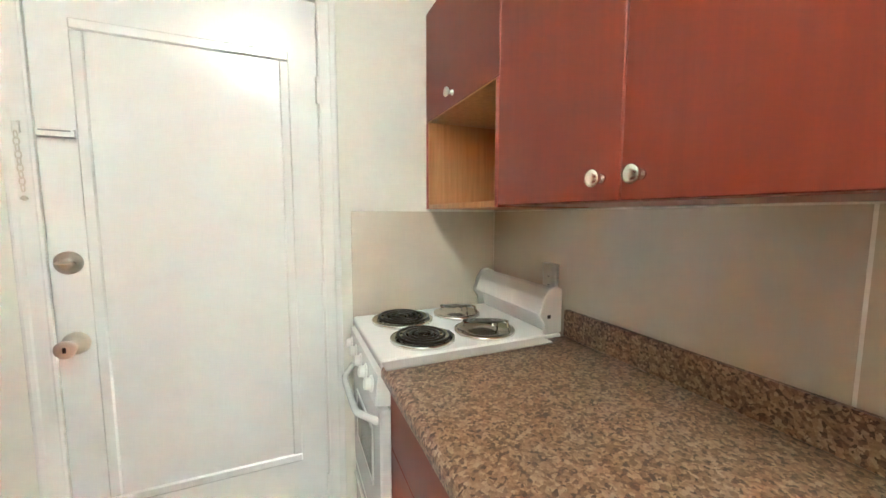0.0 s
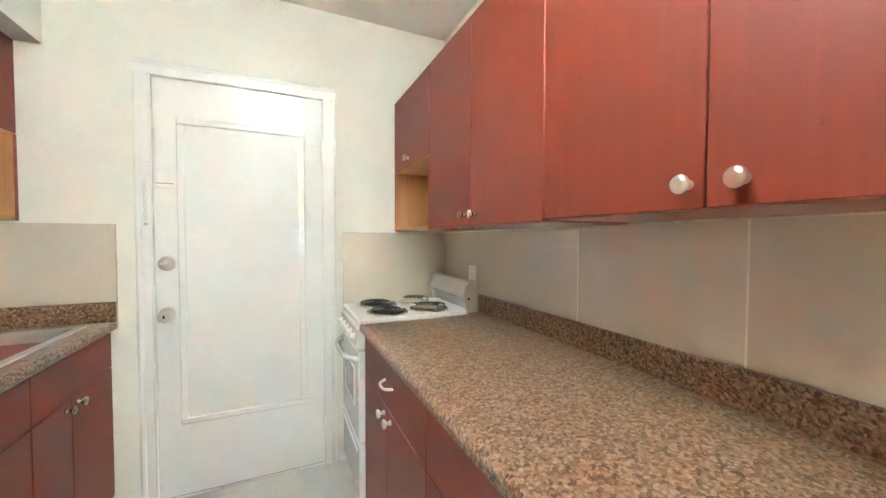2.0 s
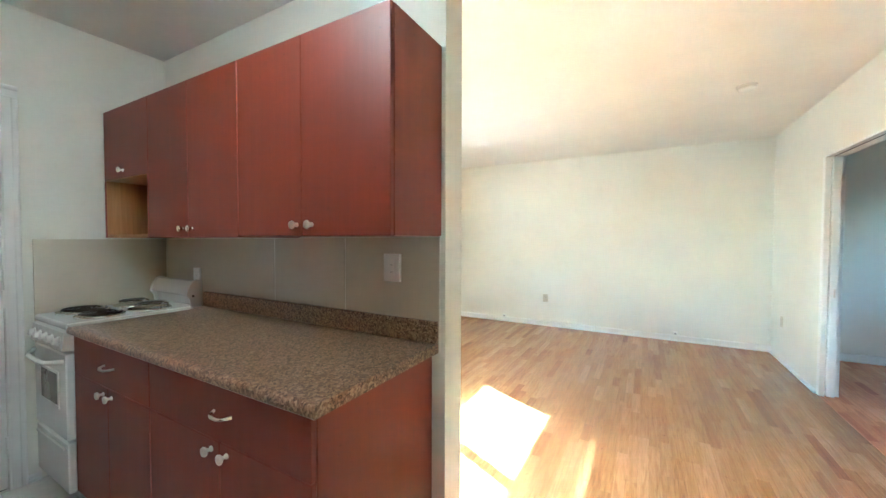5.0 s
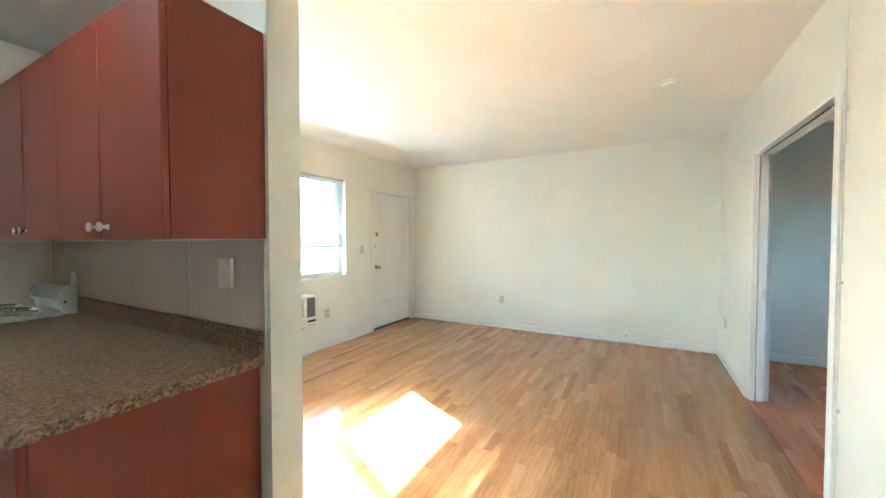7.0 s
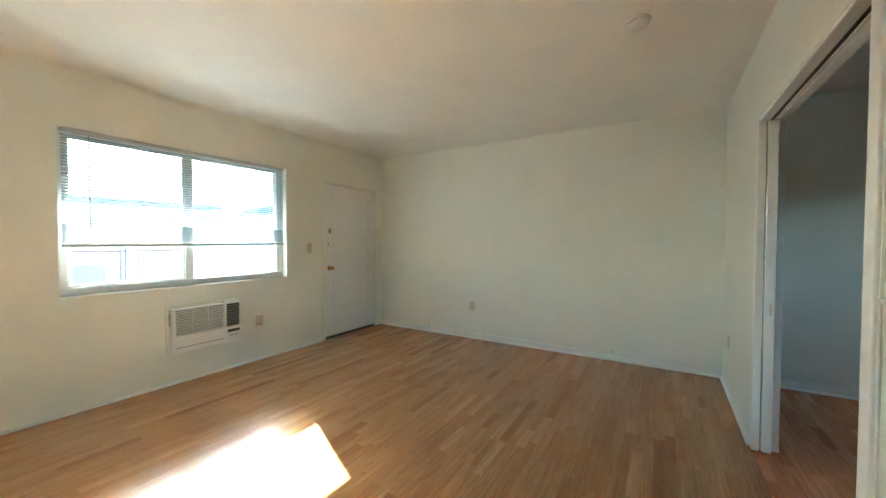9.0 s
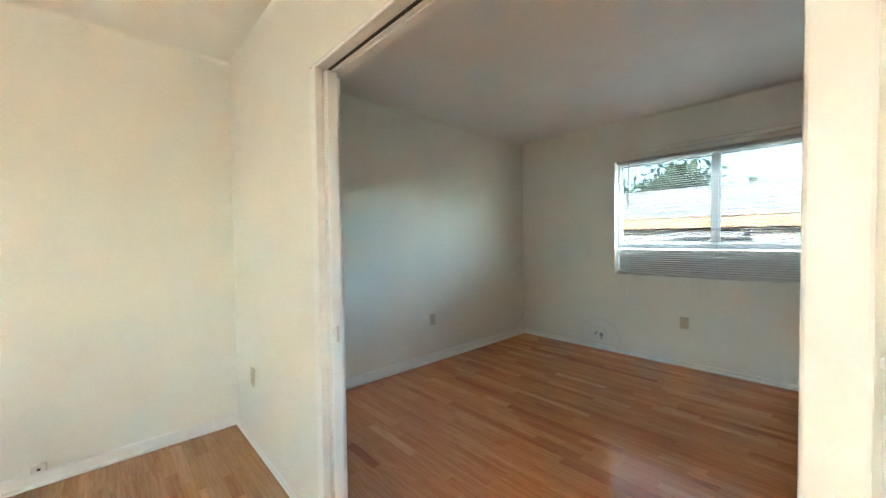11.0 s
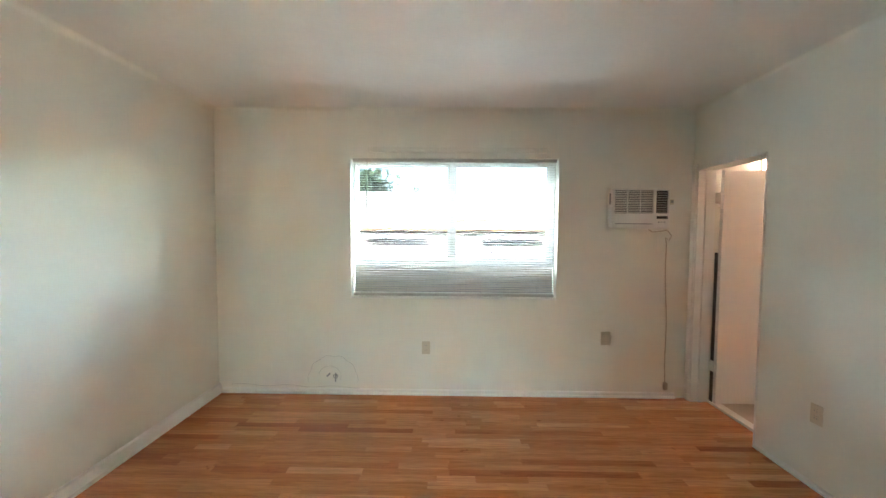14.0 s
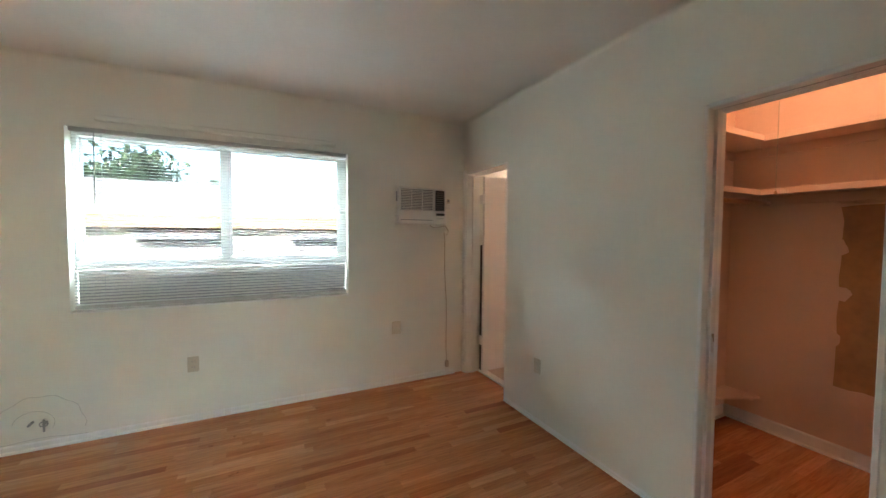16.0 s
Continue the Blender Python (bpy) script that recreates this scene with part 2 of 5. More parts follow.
M_PINK = paint("pink_stucco", (0.70, 0.44, 0.33), 0.85, 0.06, 18.0, 0.006)
# white stucco darkened in colour to hold back the sunlight on it
M_STUCCO = paint("dimmed_white_stucco", (0.42, 0.41, 0.385), 0.85, 0.05, 18.0, 0.006)
# the same stucco lightened in colour for the wall facing away from the sun
M_WHITEST = paint("shade_lifted_white_stucco", (0.80, 0.77, 0.70), 0.85, 0.05, 18.0, 0.006)
M_FASCIA = paint("tan_fascia", (0.55, 0.34, 0.18), 0.7, 0.08, 12.0, 0.004)
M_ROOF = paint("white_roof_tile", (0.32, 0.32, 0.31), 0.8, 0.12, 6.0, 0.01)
M_GREYROOF = paint("grey_roof_shingle", (0.28, 0.29, 0.3), 0.85, 0.12, 6.0, 0.01)
M_BLUE = paint("blue_painted_door", (0.30, 0.40, 0.55), 0.5, 0.06)
M_GREYWIN = paint("grey_louvre", (0.30, 0.31, 0.33), 0.4, 0.08)
M_GROUND = paint("pale_asphalt_yard", (0.20, 0.19, 0.17), 0.9, 0.2, 8.0, 0.006)
M_BARK = paint("grey_bark", (0.16, 0.12, 0.09), 0.9, 0.2, 20.0, 0.01)
M_LEAF = paint("green_leaf", (0.045, 0.075, 0.03), 0.6, 0.3, 4.0, 0.0)
M_CABLE = paint("black_cable", (0.03, 0.03, 0.03), 0.6, 0.1, 20.0, 0.0)
M_LAMP = glowing("lamp_glass_glow", (1.0, 0.95, 0.88), 0.46)
M_BULB = glowing("warm_bulb_glow", (1.0, 0.48, 0.28), 2.4)
M_TUBE = glowing("tube_lamp_glow", (1.0, 0.68, 0.54), 0.5)


# ---- mesh helpers ----
def thing(name, loc, label, category, group="", kind=""):
    e = new(name)
    e.location = loc
    e.empty_display_size = 0.1
    bpy.context.view_layer.update()
    return tagged(e, label, category, group, kind)


def finish(name, bm, material, smooth=False):
    me = bpy.data.meshes.new(name)
    bmesh.ops.recalc_face_normals(bm, faces=bm.faces)
    bm.to_mesh(me)
    bm.free()
    for m in material if isinstance(material, (list, tuple)) else [material]:
        me.materials.append(m)
    if smooth:
        for p in me.polygons:
            p.use_smooth = True
    return me


def part(name, bm, material, parent, label="", smooth=False):
    """Links a bmesh in world metres as one mesh under a thing or a part."""
    at = Vector((0, 0, 0))
    o = parent
    while o is not None:
        at += o.location
        o = o.parent
    bmesh.ops.translate(bm, verts=bm.verts, vec=-at)
    ob = new(name, finish(name, bm, material, smooth))
    ob.parent = parent
    if label:
        ob["label"] = label
    return ob


def solo(name, bm, material, label, category, kind="", group="", smooth=False):
    """A thing of one mesh; its origin at the middle of its base."""
    lo = [min(v.co[i] for v in bm.verts) for i in range(3)]
    hi = [max(v.co[i] for v in bm.verts) for i in range(3)]
    at = Vector(((lo[0] + hi[0]) / 2, (lo[1] + hi[1]) / 2, lo[2]))
    bmesh.ops.translate(bm, verts=bm.verts, vec=-at)
    ob = new(name, finish(name, bm, material, smooth))
    ob.location = at
    return tagged(ob, label, category, group, kind)


def box(x0, x1, y0, y1, z0, z1, bev=0.0, bm=None, seg=1):
    own = bmesh.new()
    c = Vector(((x0 + x1) / 2, (y0 + y1) / 2, (z0 + z1) / 2))
    m = Matrix.Translation(c) @ Matrix.Diagonal((abs(x1 - x0), abs(y1 - y0), abs(z1 - z0), 1))
    bmesh.ops.create_cube(own, size=1.0, matrix=m)
    if bev:
        bmesh.ops.bevel(own, geom=own.edges[:], offset=bev, segments=seg, affect="EDGES", profile=0.5)
    return joined(bm, own)


def joined(bm, own):
    if bm is None:
        return own
    me = bpy.data.meshes.new("tmp")
    own.to_mesh(me)
    own.free()
    bm.from_mesh(me)
    bpy.data.meshes.remove(me)
    return bm


def lathe(profile, at, axis, bm=None, n=20):
    """Turned shape: profile of (distance along axis, radius) from at."""
    own = bmesh.new()
    rot = Vector((0, 0, 1)).rotation_difference(Vector(axis)).to_matrix()
    rings = []
    for d, r in profile:
        ring = []
        for i in range(n):
            a = 2 * math.pi * i / n
            ring.append(own.verts.new(Vector(at) + rot @ Vector((r * math.cos(a), r * math.sin(a), d))))
        rings.append(ring)
    for a, b in zip(rings, rings[1:]):
        for i in range(n):
            own.faces.new((a[i], a[(i + 1) % n], b[(i + 1) % n], b[i]))
    own.faces.new(rings[0])
    own.faces.new(rings[-1])
    return joined(bm, own)


def tube(points, r, bm=None, n=8, closed=False):
    """A round bar along a line of points."""
    own = bmesh.new()
    pts = [Vector(p) for p in points]
    rings = []
    ref = Vector((0.31, 0.17, 0.93)).normalized()
    for i, p in enumerate(pts):
        a = pts[i - 1] if i or closed else p
        b = pts[(i + 1) % len(pts)] if i + 1 < len(pts) or closed else p
        t = (b - a).normalized()
        u = t.cross(ref).normalized()
        v = t.cross(u)
        rings.append([own.verts.new(p + r * (math.cos(2 * math.pi * k / n) * u + math.sin(2 * math.pi * k / n) * v)) for k in range(n)])
    pairs = list(zip(rings, rings[1:])) + ([(rings[-1], rings[0])] if closed else [])
    for a, b in pairs:
        for k in range(n):
            own.faces.new((a[k], a[(k + 1) % n], b[(k + 1) % n], b[k]))
    if not closed:
        own.faces.new(rings[0])
        own.faces.new(rings[-1])
    return joined(bm, own)


def prism(outline, axis, a0, a1, bev=0.0, bm=None):
    """A flat outline pulled along an axis: 'x' takes (y, z) pairs, 'y' takes (x, z), 'z' takes (x, y)."""
    own = bmesh.new()
    put = {"x": lambda p, a: (a, p[0], p[1]), "y": lambda p, a: (p[0], a, p[1]), "z": lambda p, a: (p[0], p[1], a)}[axis]
    lo = [own.verts.new(put(p, a0)) for p in outline]
    hi = [own.verts.new(put(p, a1)) for p in outline]
    own.faces.new(lo)
    own.faces.new(hi)
    for i in range(len(lo)):
        j = (i + 1) % len(lo)
        own.faces.new((lo[i], lo[j], hi[j], hi[i]))
    if bev:
        bmesh.ops.recalc_face_normals(own, faces=own.faces)
        bmesh.ops.bevel(own, geom=own.edges[:], offset=bev, segments=1, affect="EDGES")
    return joined(bm, own)


def wall(name, axis, n0, n1, a0, a1, z0, z1, holes, material, label):
    """An upright slab with openings through it. axis: the way it runs; n0 to n1: its thickness; holes: (a0, a1, z0, z1)."""
    al = sorted({a0, a1, *(v for h in holes for v in h[:2])})
    zl = sorted({z0, z1, *(v for h in holes for v in h[2:])})
    solid = lambda i, j: 0 <= i < len(al) - 1 and 0 <= j < len(zl) - 1 and not any(
        h[0] < (al[i] + al[i + 1]) / 2 < h[1] and h[2] < (zl[j] + zl[j + 1]) / 2 < h[3] for h in holes)
    bm = bmesh.new()
    seen = {}

    def v(a, n, z):
        key = (round(a, 5), round(n, 5), round(z, 5))
        if key not in seen:
            seen[key] = bm.verts.new((a, n, z) if axis == "x" else (n, a, z))
        return seen[key]

    for i in range(len(al) - 1):
        for j in range(len(zl) - 1):
            if not solid(i, j):
                continue
            l, r, b, t = al[i], al[i + 1], zl[j], zl[j + 1]
            for n in (n0, n1):
                bm.faces.new((v(l, n, b), v(r, n, b), v(r, n, t), v(l, n, t)))
            if not solid(i - 1, j):
                bm.faces.new((v(l, n0, b), v(l, n1, b), v(l, n1, t), v(l, n0, t)))
            if not solid(i + 1, j):
                bm.faces.new((v(r, n0, b), v(r, n1, b), v(r, n1, t), v(r, n0, t)))
            if not solid(i, j - 1):
                bm.faces.new((v(l, n0, b), v(r, n0, b), v(r, n1, b), v(l, n1, b)))
            if not solid(i, j + 1):
                bm.faces.new((v(l, n0, t), v(r, n0, t), v(r, n1, t), v(l, n1, t)))
    ob = new(name, finish(name, bm, material))
    return tagged(ob, label, "wall", kind="structure")


def slab(name, x0, x1, y0, y1, z0, z1, material, label, category):
    ob = new(name, finish(name, box(x0, x1, y0, y1, z0, z1), material))
    return tagged(ob, label, category, kind="structure")


# ---- the shell ----
H = 2.51          # ceiling of kitchen and living room
HB = 2.53         # ceiling of the bedroom
XW, XE = -2.26, 4.315
YN, YS, YSB, YB = -0.01, -4.17, -4.29, -7.65
XC = -1.29        # back wall of the closet
XP = 0.14         # living side of the partition, and bedroom side of the closet wall

wall("wall_north", "x", YN, 0.21, XW - 0.15, XE + 0.15, 0, H,
     [(-1.5, -0.735, 0, 2.03), (0.85, 2.68, 0.86, 2.085), (3.225, 4.165, 0, 2.0)], M_WALL,
     "cream painted plaster wall with window and two doors")
wall("wall_partition", "y", 0.0, XP, -2.19, YN, 0, H, [], M_WALL, "cream painted partition wall between kitchen and living room")
wall("wall_south", "x", YSB, YS, XW - 0.15, XE + 0.15, 0, HB, [(1.47, 2.985, 0, 2.016)], M_WALL,
     "cream painted wall with a wide pocket door opening")
wall("wall_east", "y", XE, XE + 0.15, YB, YN, 0, HB, [], M_WALL, "plain cream painted plaster wall")
wall("wall_west", "y", XW - 0.15, XW, YS, YN, 0, H, [], M_WALL, "cream painted kitchen wall behind the sink")
wall("wall_bedroom_end", "x", YB - 0.2, YB, XP - 2.2, XE + 0.15, 0, HB,
     [(1.30, 3.115, 0.88, 2.10)], M_WALL, "cream painted bedroom wall with window and wall air conditioner")
wall("wall_closet", "y", 0.0, XP, YB, YSB, 0, HB,
     [(-7.60, -6.925, 0, 2.01), (-5.41, -4.85, 0, 2.01)], M_WALL, "cream painted wall with bathroom and closet openings")
wall("wall_closet_back", "y", -1.42, XC, -5.97, YSB, 0, HB, [], M_SHADE, "painted back wall of the closet, coloured as if shaded")
wall("wall_closet_side", "x", -6.06, -5.97, -1.9, 0.0, 0, HB, [], M_SHADE, "painted side wall of the closet, coloured as if shaded")
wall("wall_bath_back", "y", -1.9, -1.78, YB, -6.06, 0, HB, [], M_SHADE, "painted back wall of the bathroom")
slab("ceiling", XW - 0.15, XE + 0.15, YS, 0.21, H, H + 0.15, M_CEIL, "off-white painted plaster ceiling", "ceiling")
slab("ceiling_bedroom", -2.1, XE + 0.15, YB - 0.2, YSB, HB, HB + 0.15, M_CEIL, "off-white painted bedroom ceiling", "ceiling")
slab("ceiling_joint", XW - 0.15, XE + 0.15, YSB, YS, HB, HB + 0.15, M_CEIL, "painted plaster above the dividing wall", "ceiling")


def cove(name, axis, corner_n, into, a0, a1, top, r=0.055):
    """A soft plaster curve between a wall face and the ceiling."""
    pts = [(corner_n, top), (corner_n, top - r)]
    for k in range(1, 6):
        a = math.pi / 2 * k / 6
        pts.append((corner_n + into * r * (1 - math.cos(a)), top - r + r * math.sin(a)))
    pts.append((corner_n + into * r, top))
    ob = new(name, finish(name, prism(pts, axis, a0, a1), M_WALL))
    tagged(ob, "soft rounded plaster edge under the ceiling", "trim", kind="structure")


cove("trim_cove_north", "x", YN, -1, XP, XE, H)
cove("trim_cove_east", "y", XE, -1, YS, YN, H, 0.03)
cove("trim_cove_bedroom_end", "x", YB, 1, XP, XE, HB, 0.03)
cove("trim_cove_bedroom_east", "y", XE, -1, YB, YSB, HB, 0.04)
cove("trim_cove_bedroom_west", "y", XP, 1, YB, YSB, HB, 0.03)


def baseboard(name, axis, n, into, a0, a1, h=0.075, d=0.012, material=None):
    pts = [(n, 0), (n + into * (d + 0.012), 0), (n + into * (d + 0.010), 0.012), (n + into * d, 0.018), (n + into * d, h - 0.008), (n + into * d * 0.4, h), (n, h)]
    ob = new(name, finish(name, prism(pts, axis, a0, a1), material or M_TRIM))
    tagged(ob, "white painted baseboard along the wall", "baseboard", kind="structure")


baseboard("baseboard_east", "y", XE, -1, YS, YN)
baseboard("baseboard_south_e", "x", YS, 1, 2.99, XE - 0.026, 0.03, 0.006)
baseboard("baseboard_south_w", "x", YS, 1, XW, 1.40, 0.03, 0.006)
baseboard("baseboard_north", "x", YN, -1, XP, 3.16, 0.02, 0.005)
baseboard("baseboard_partition", "y", XP, 1, -2.17, YN - 0.02, 0.03, 0.006)
baseboard("baseboard_bed_end", "x", YB, 1, XP + 0.1, XE - 0.04, 0.05, 0.008)
baseboard("baseboard_bed_east", "y", XE, -1, YB, YSB, 0.085, 0.02)
baseboard("baseboard_bed_west", "y", XP, 1, -6.915, -5.43, 0.03, 0.006)
baseboard("baseboard_bed_south", "x", YSB, -1, 2.99, XE - 0.04, 0.05, 0.008)
baseboard("baseboard_kitchen", "x", YN, -1, -0.67, -0.62, 0.04, 0.006)
baseboard("baseboard_closet_back", "y", XC, 1, -5.97, YSB, 0.09, 0.012)
baseboard("baseboard_closet_side", "x", -5.97, 1, XC + 0.03, 0.0, 0.09, 0.012)

# ---- subfloor, sills ----
slab("floor", XW - 0.15, XE + 0.15, YB - 0.2, 0.21, -0.25, -0.0125, M_JOINT, "dark wooden subfloor under the boards", "floor")
slab("trim_bath_threshold", -0.075, -0.008, -7.598, -6.926, -0.012, 0.016, M_TRIM, "white painted threshold of the bathroom door", "threshold")


# ---- windows and blinds ----
def frame_bars(x0, x1, z0, z1, w, y0, y1, bm=None):
    for a in ((x0, x1, z0, z0 + w), (x0, x1, z1 - w, z1), (x0, x0 + w, z0 + w, z1 - w), (x1 - w, x1, z0 + w, z1 - w)):
        bm = box(a[0], a[1], y0, y1, a[2], a[3], 0.003, bm)
    return bm


def slider_window(name, x0, x1, z0, z1, yf, out, glass, label, glazing):
    """Aluminium sliding window. yf: the room side of the frame; out: +1 or -1, the way out. glass: ((x0, x1), ...), bottom, top."""
    t = thing(name, ((x0 + x1) / 2, yf, z0), label, "window", kind="structure")
    panes, gb, gt = glass
    lo, hi = sorted((yf, yf + out * 0.07))
    fr = box(x0, x1, lo, hi, max(z0, gb - 0.07), gb - 0.012, 0.004)
    if gb - z0 > 0.2:
        box(x0, x1, lo, hi, z0, z0 + 0.028, 0.004, fr)
    box(x0, x1, lo, hi, gt + 0.012, z1, 0.004, fr)
    xs = [x0, *(v for p in panes for v in p), x1]
    for a, b in zip(xs[::2], xs[1::2]):
        e0 = a if a == x0 else a + 0.01
        e1 = b if b == x1 else b - 0.01
        box(e0, e1, lo + 0.004, hi - 0.004, gb - 0.012, gt + 0.012, 0.003, fr)
    part("window_frame", fr, M_FRAME, t)
    for i, (a, b) in enumerate(panes):
        d0, d1 = sorted((yf + out * (0.012 + 0.024 * i), yf + out * (0.034 + 0.024 * i)))
        s = frame_bars(a - 0.018, b + 0.018, gb - 0.018, gt + 0.018, 0.022, d0, d1)
        part("sash", s, M_FRAME, t)
        g = part("pane", box(a, b, (d0 + d1) / 2 - 0.002, (d0 + d1) / 2 + 0.002, gb, gt), glazing, t, "glass pane darkened to dim the view")
        g.visible_shadow = False
    return t


win = slider_window("window_1", 0.85, 2.68, 0.86, 2.085, 0.06, 1, (((0.925, 1.675), (1.765, 2.595)), 0.93, 2.03), "white aluminium sliding window of the living room", M_GLASS)
part("window_sill", box(0.85, 2.68, YN - 0.012, 0.06, 0.845, 0.86, 0.003), M_TRIM, win)
win = slider_window("window_2", 1.30, 3.115, 0.88, 2.10, YB - 0.09, -1, (((1.372, 2.19), (2.262, 3.078)), 1.218, 2.045), "white aluminium sliding window of the bedroom", M_GLASSB)
part("infill_panel", box(1.302, 3.113, YB - 0.13, YB - 0.122, 0.908, 1.145, 0.002), M_PANEL, win, "pale obscured panel under the glass")
part("window_sill", box(1.295, 3.12, YB - 0.09, YB + 0.012, 0.866, 0.88, 0.003), M_TRIM, win)


def blind(x0, x1, y, top, bottom, out, tilt, pitch, label, cords, wand_x, wand_end, gathered=0.0):
    """gathered: height above the bottom rail in which the spare slats lie close together."""
    t = thing("window_blind", ((x0 + x1) / 2, y, bottom), label, "blind")
    part("headrail", box(x0, x1, y - 0.014, y + 0.014, top - 0.028, top, 0.002), M_RAIL, t, "grey metal headrail")
    part("bottom_rail", box(x0 + 0.004, x1 - 0.004, y - 0.013, y + 0.013, bottom - 0.005, bottom + 0.018, 0.003), M_RAIL, t, "grey metal bottom rail")
    rows = [0.024 + 0.0095 * (k + 0.5) for k in range(int(gathered / 0.0095))]
    n = int((top - 0.035 - bottom - 0.02 - gathered) / pitch)
    rows += [0.024 + gathered + pitch * (k + 0.5) for k in range(n)]
    a = radians(tilt)
    me = bpy.data.meshes.new("slat")
    w, l = 0.0125, (x1 - x0) / 2 - 0.006
    prof = []
    for k in range(5):
        u = -1 + k / 2
        prof.append((u * w, 0.0016 * (1 - u * u)))
    rot = [(math.cos(a) * p - math.sin(a) * q, math.sin(a) * p + math.cos(a) * q) for p, q in prof]
    vs = [(s * l, -out * p, q) for s in (-1, 1) for p, q in rot] + [(s * l, -out * p, q - 0.0005) for s in (-1, 1) for p, q in rot]
    fs = [(k, k + 1, k + 6, k + 5) for k in range(4)] + [(k + 10, k + 15, k + 16, k + 11) for k in range(4)]
    me.from_pydata(vs, [], fs)
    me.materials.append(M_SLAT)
    for z in rows:
        ob = new("slat", me)
        ob.parent = t
        ob.location = (0, 0, z)
    for cx in cords:
        part("ladder_cord", tube([(cx, y, top - 0.02), (cx, y, bottom + 0.01)], 0.0012, n=5), M_SLAT, t)
    part("tilt_wand", tube([(wand_x, y - out * 0.022, top - 0.03), (wand_x + 0.004, y - out * 0.024, wand_end)], 0.0035, n=6), M_GRILLE, t, "dark plastic tilt wand")
    return t


blind(0.87, 2.66, 0.012, 2.082, 1.225, 1, 20, 0.0215, "white slatted blind pulled halfway up the living room window", (1.05, 1.75, 2.5), 1.02, 1.35, 0.15)
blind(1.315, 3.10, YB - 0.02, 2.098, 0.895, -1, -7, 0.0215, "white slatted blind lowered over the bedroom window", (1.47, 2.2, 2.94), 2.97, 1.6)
rail = box(1.41, 2.96, YB, YB + 0.03, 2.145, 2.185, 0.006)
solo("curtain_rail", rail, M_WALL, "cream painted old curtain rail over the bedroom window", "rail")


# ---- doors ----
def moulding(x0, x1, z0, z1, y, w=0.03, d=0.012):
    """A raised frame of moulding on a door face that looks to -y."""
    bm = None
    for a in ((x0, x1, z0, z0 + w), (x0, x1, z1 - w, z1), (x0, x0 + w, z0 + w, z1 - w), (x1 - w, x1, z0 + w, z1 - w)):
        bm = box(a[0], a[1], y - d, y, a[2], a[3], 0.0045, bm)
    return bm


def casing(t, x0, x1, top, w, y, d=0.018):
    """Moulded door casing on a wall face that looks to -y: a rounded back band, a flat and a small inner bead."""
    prof = [(0, 0), (0, 0.55), (0.08, 0.72), (0.16, 0.60), (0.24, 0.66), (0.62, 0.78), (0.70, 1.0), (0.84, 1.1), (0.95, 1.0), (1, 0.7), (1, 0)]
    part("casing", prism([(x0 - u * w, y - v * d) for u, v in prof], "z", 0, top), M_TRIM, t)
    part("casing", prism([(x1 + u * w, y - v * d) for u, v in prof], "z", 0, top), M_TRIM, t)
    part("casing", prism([(y - v * d, top + u * w) for u, v in prof], "x", x0 - w, x1 + w), M_TRIM, t)


def knob_set(t, x, y, z, material, big=1.0, label=""):
    k = part("door_knob", lathe([(0, 0.034 * big), (0.005, 0.034 * big), (0.012, 0.026), (0.02, 0.016), (0.034, 0.0145), (0.046, 0.018 * big), (0.060, 0.0255 * big), (0.065, 0.0265 * big), (0.068, 0.0235 * big), (0.0665, 0.014 * big), (0.068, 0.01)], (x, y, z), (0, -1, 0), n=24), material, t, label, True)
    part("keyhole", box(x - 0.004, x + 0.004, y - 0.0705, y - 0.066, z - 0.008, z + 0.008, 0.001), M_DARK, k)
    return k


door = thing("door_1", (-1.115, 0.0, 0), "closed white gloss panel door with nickel locks in the kitchen", "door", kind="structure")
part("door_leaf", box(-1.4934, -0.7366, -0.009, 0.040, 0.012, 2.0275, 0.003), M_DOOR, door)
part("panel_moulding", moulding(-1.40, -0.828, 0.365, 1.845, -0.009, 0.032, 0.011), M_DOOR, door)
part("jamb", box(-1.494, -0.736, 0.048, 0.2, 0.0, 2.03), M_TRIM, door)
casing(door, -1.494, -0.736, 2.03, 0.066, YN, 0.014)
knob_set(door, -1.447, -0.009, 0.908, M_NICKEL, 1.0, "round brushed nickel knob")
bolt = part("deadbolt", lathe([(0, 0.034), (0.006, 0.034), (0.010, 0.030), (0.013, 0.021), (0.019, 0.019), (0.021, 0.008)], (-1.447, -0.009, 1.151), (0, -1, 0), n=24), M_NICKEL, door, "oval nickel deadbolt", True)
part("thumb_turn", box(-1.47, -1.424, -0.040, -0.022, 1.145, 1.157, 0.004), M_NICKEL, bolt)
plate = part("chain_slide", box(-1.490, -1.405, -0.017, -0.008, 1.512, 1.536, 0.002), M_TRIM, door)
part("slide_slot", box(-1.483, -1.413, -0.0182, -0.015, 1.528, 1.532), M_GRILLE, plate)
for hz in (1.73, 1.0, 0.24):
    part("hinge", tube([(-0.737, -0.014, hz - 0.045), (-0.737, -0.014, hz + 0.045)], 0.007, n=10), M_TRIM, door)
# dark box painted in for the shade under the leaf
part("door_gap", box(-1.488, -0.741, 0.006, 0.04, 0.0, 0.012), M_DARK, door, "dark gap under the door")
part("threshold", box(-1.494, -0.736, -0.004, 0.05, -0.012, 0.003, 0.001), M_TRIM, door)
ch = thing("door_chain", (-1.53, -0.03, 1.35), "small nickel security chain hanging on the door casing", "chain")
part("mount", box(-1.53, -1.514, -0.032, -0.023, 1.515, 1.548, 0.002), M_WHITEPL, ch)
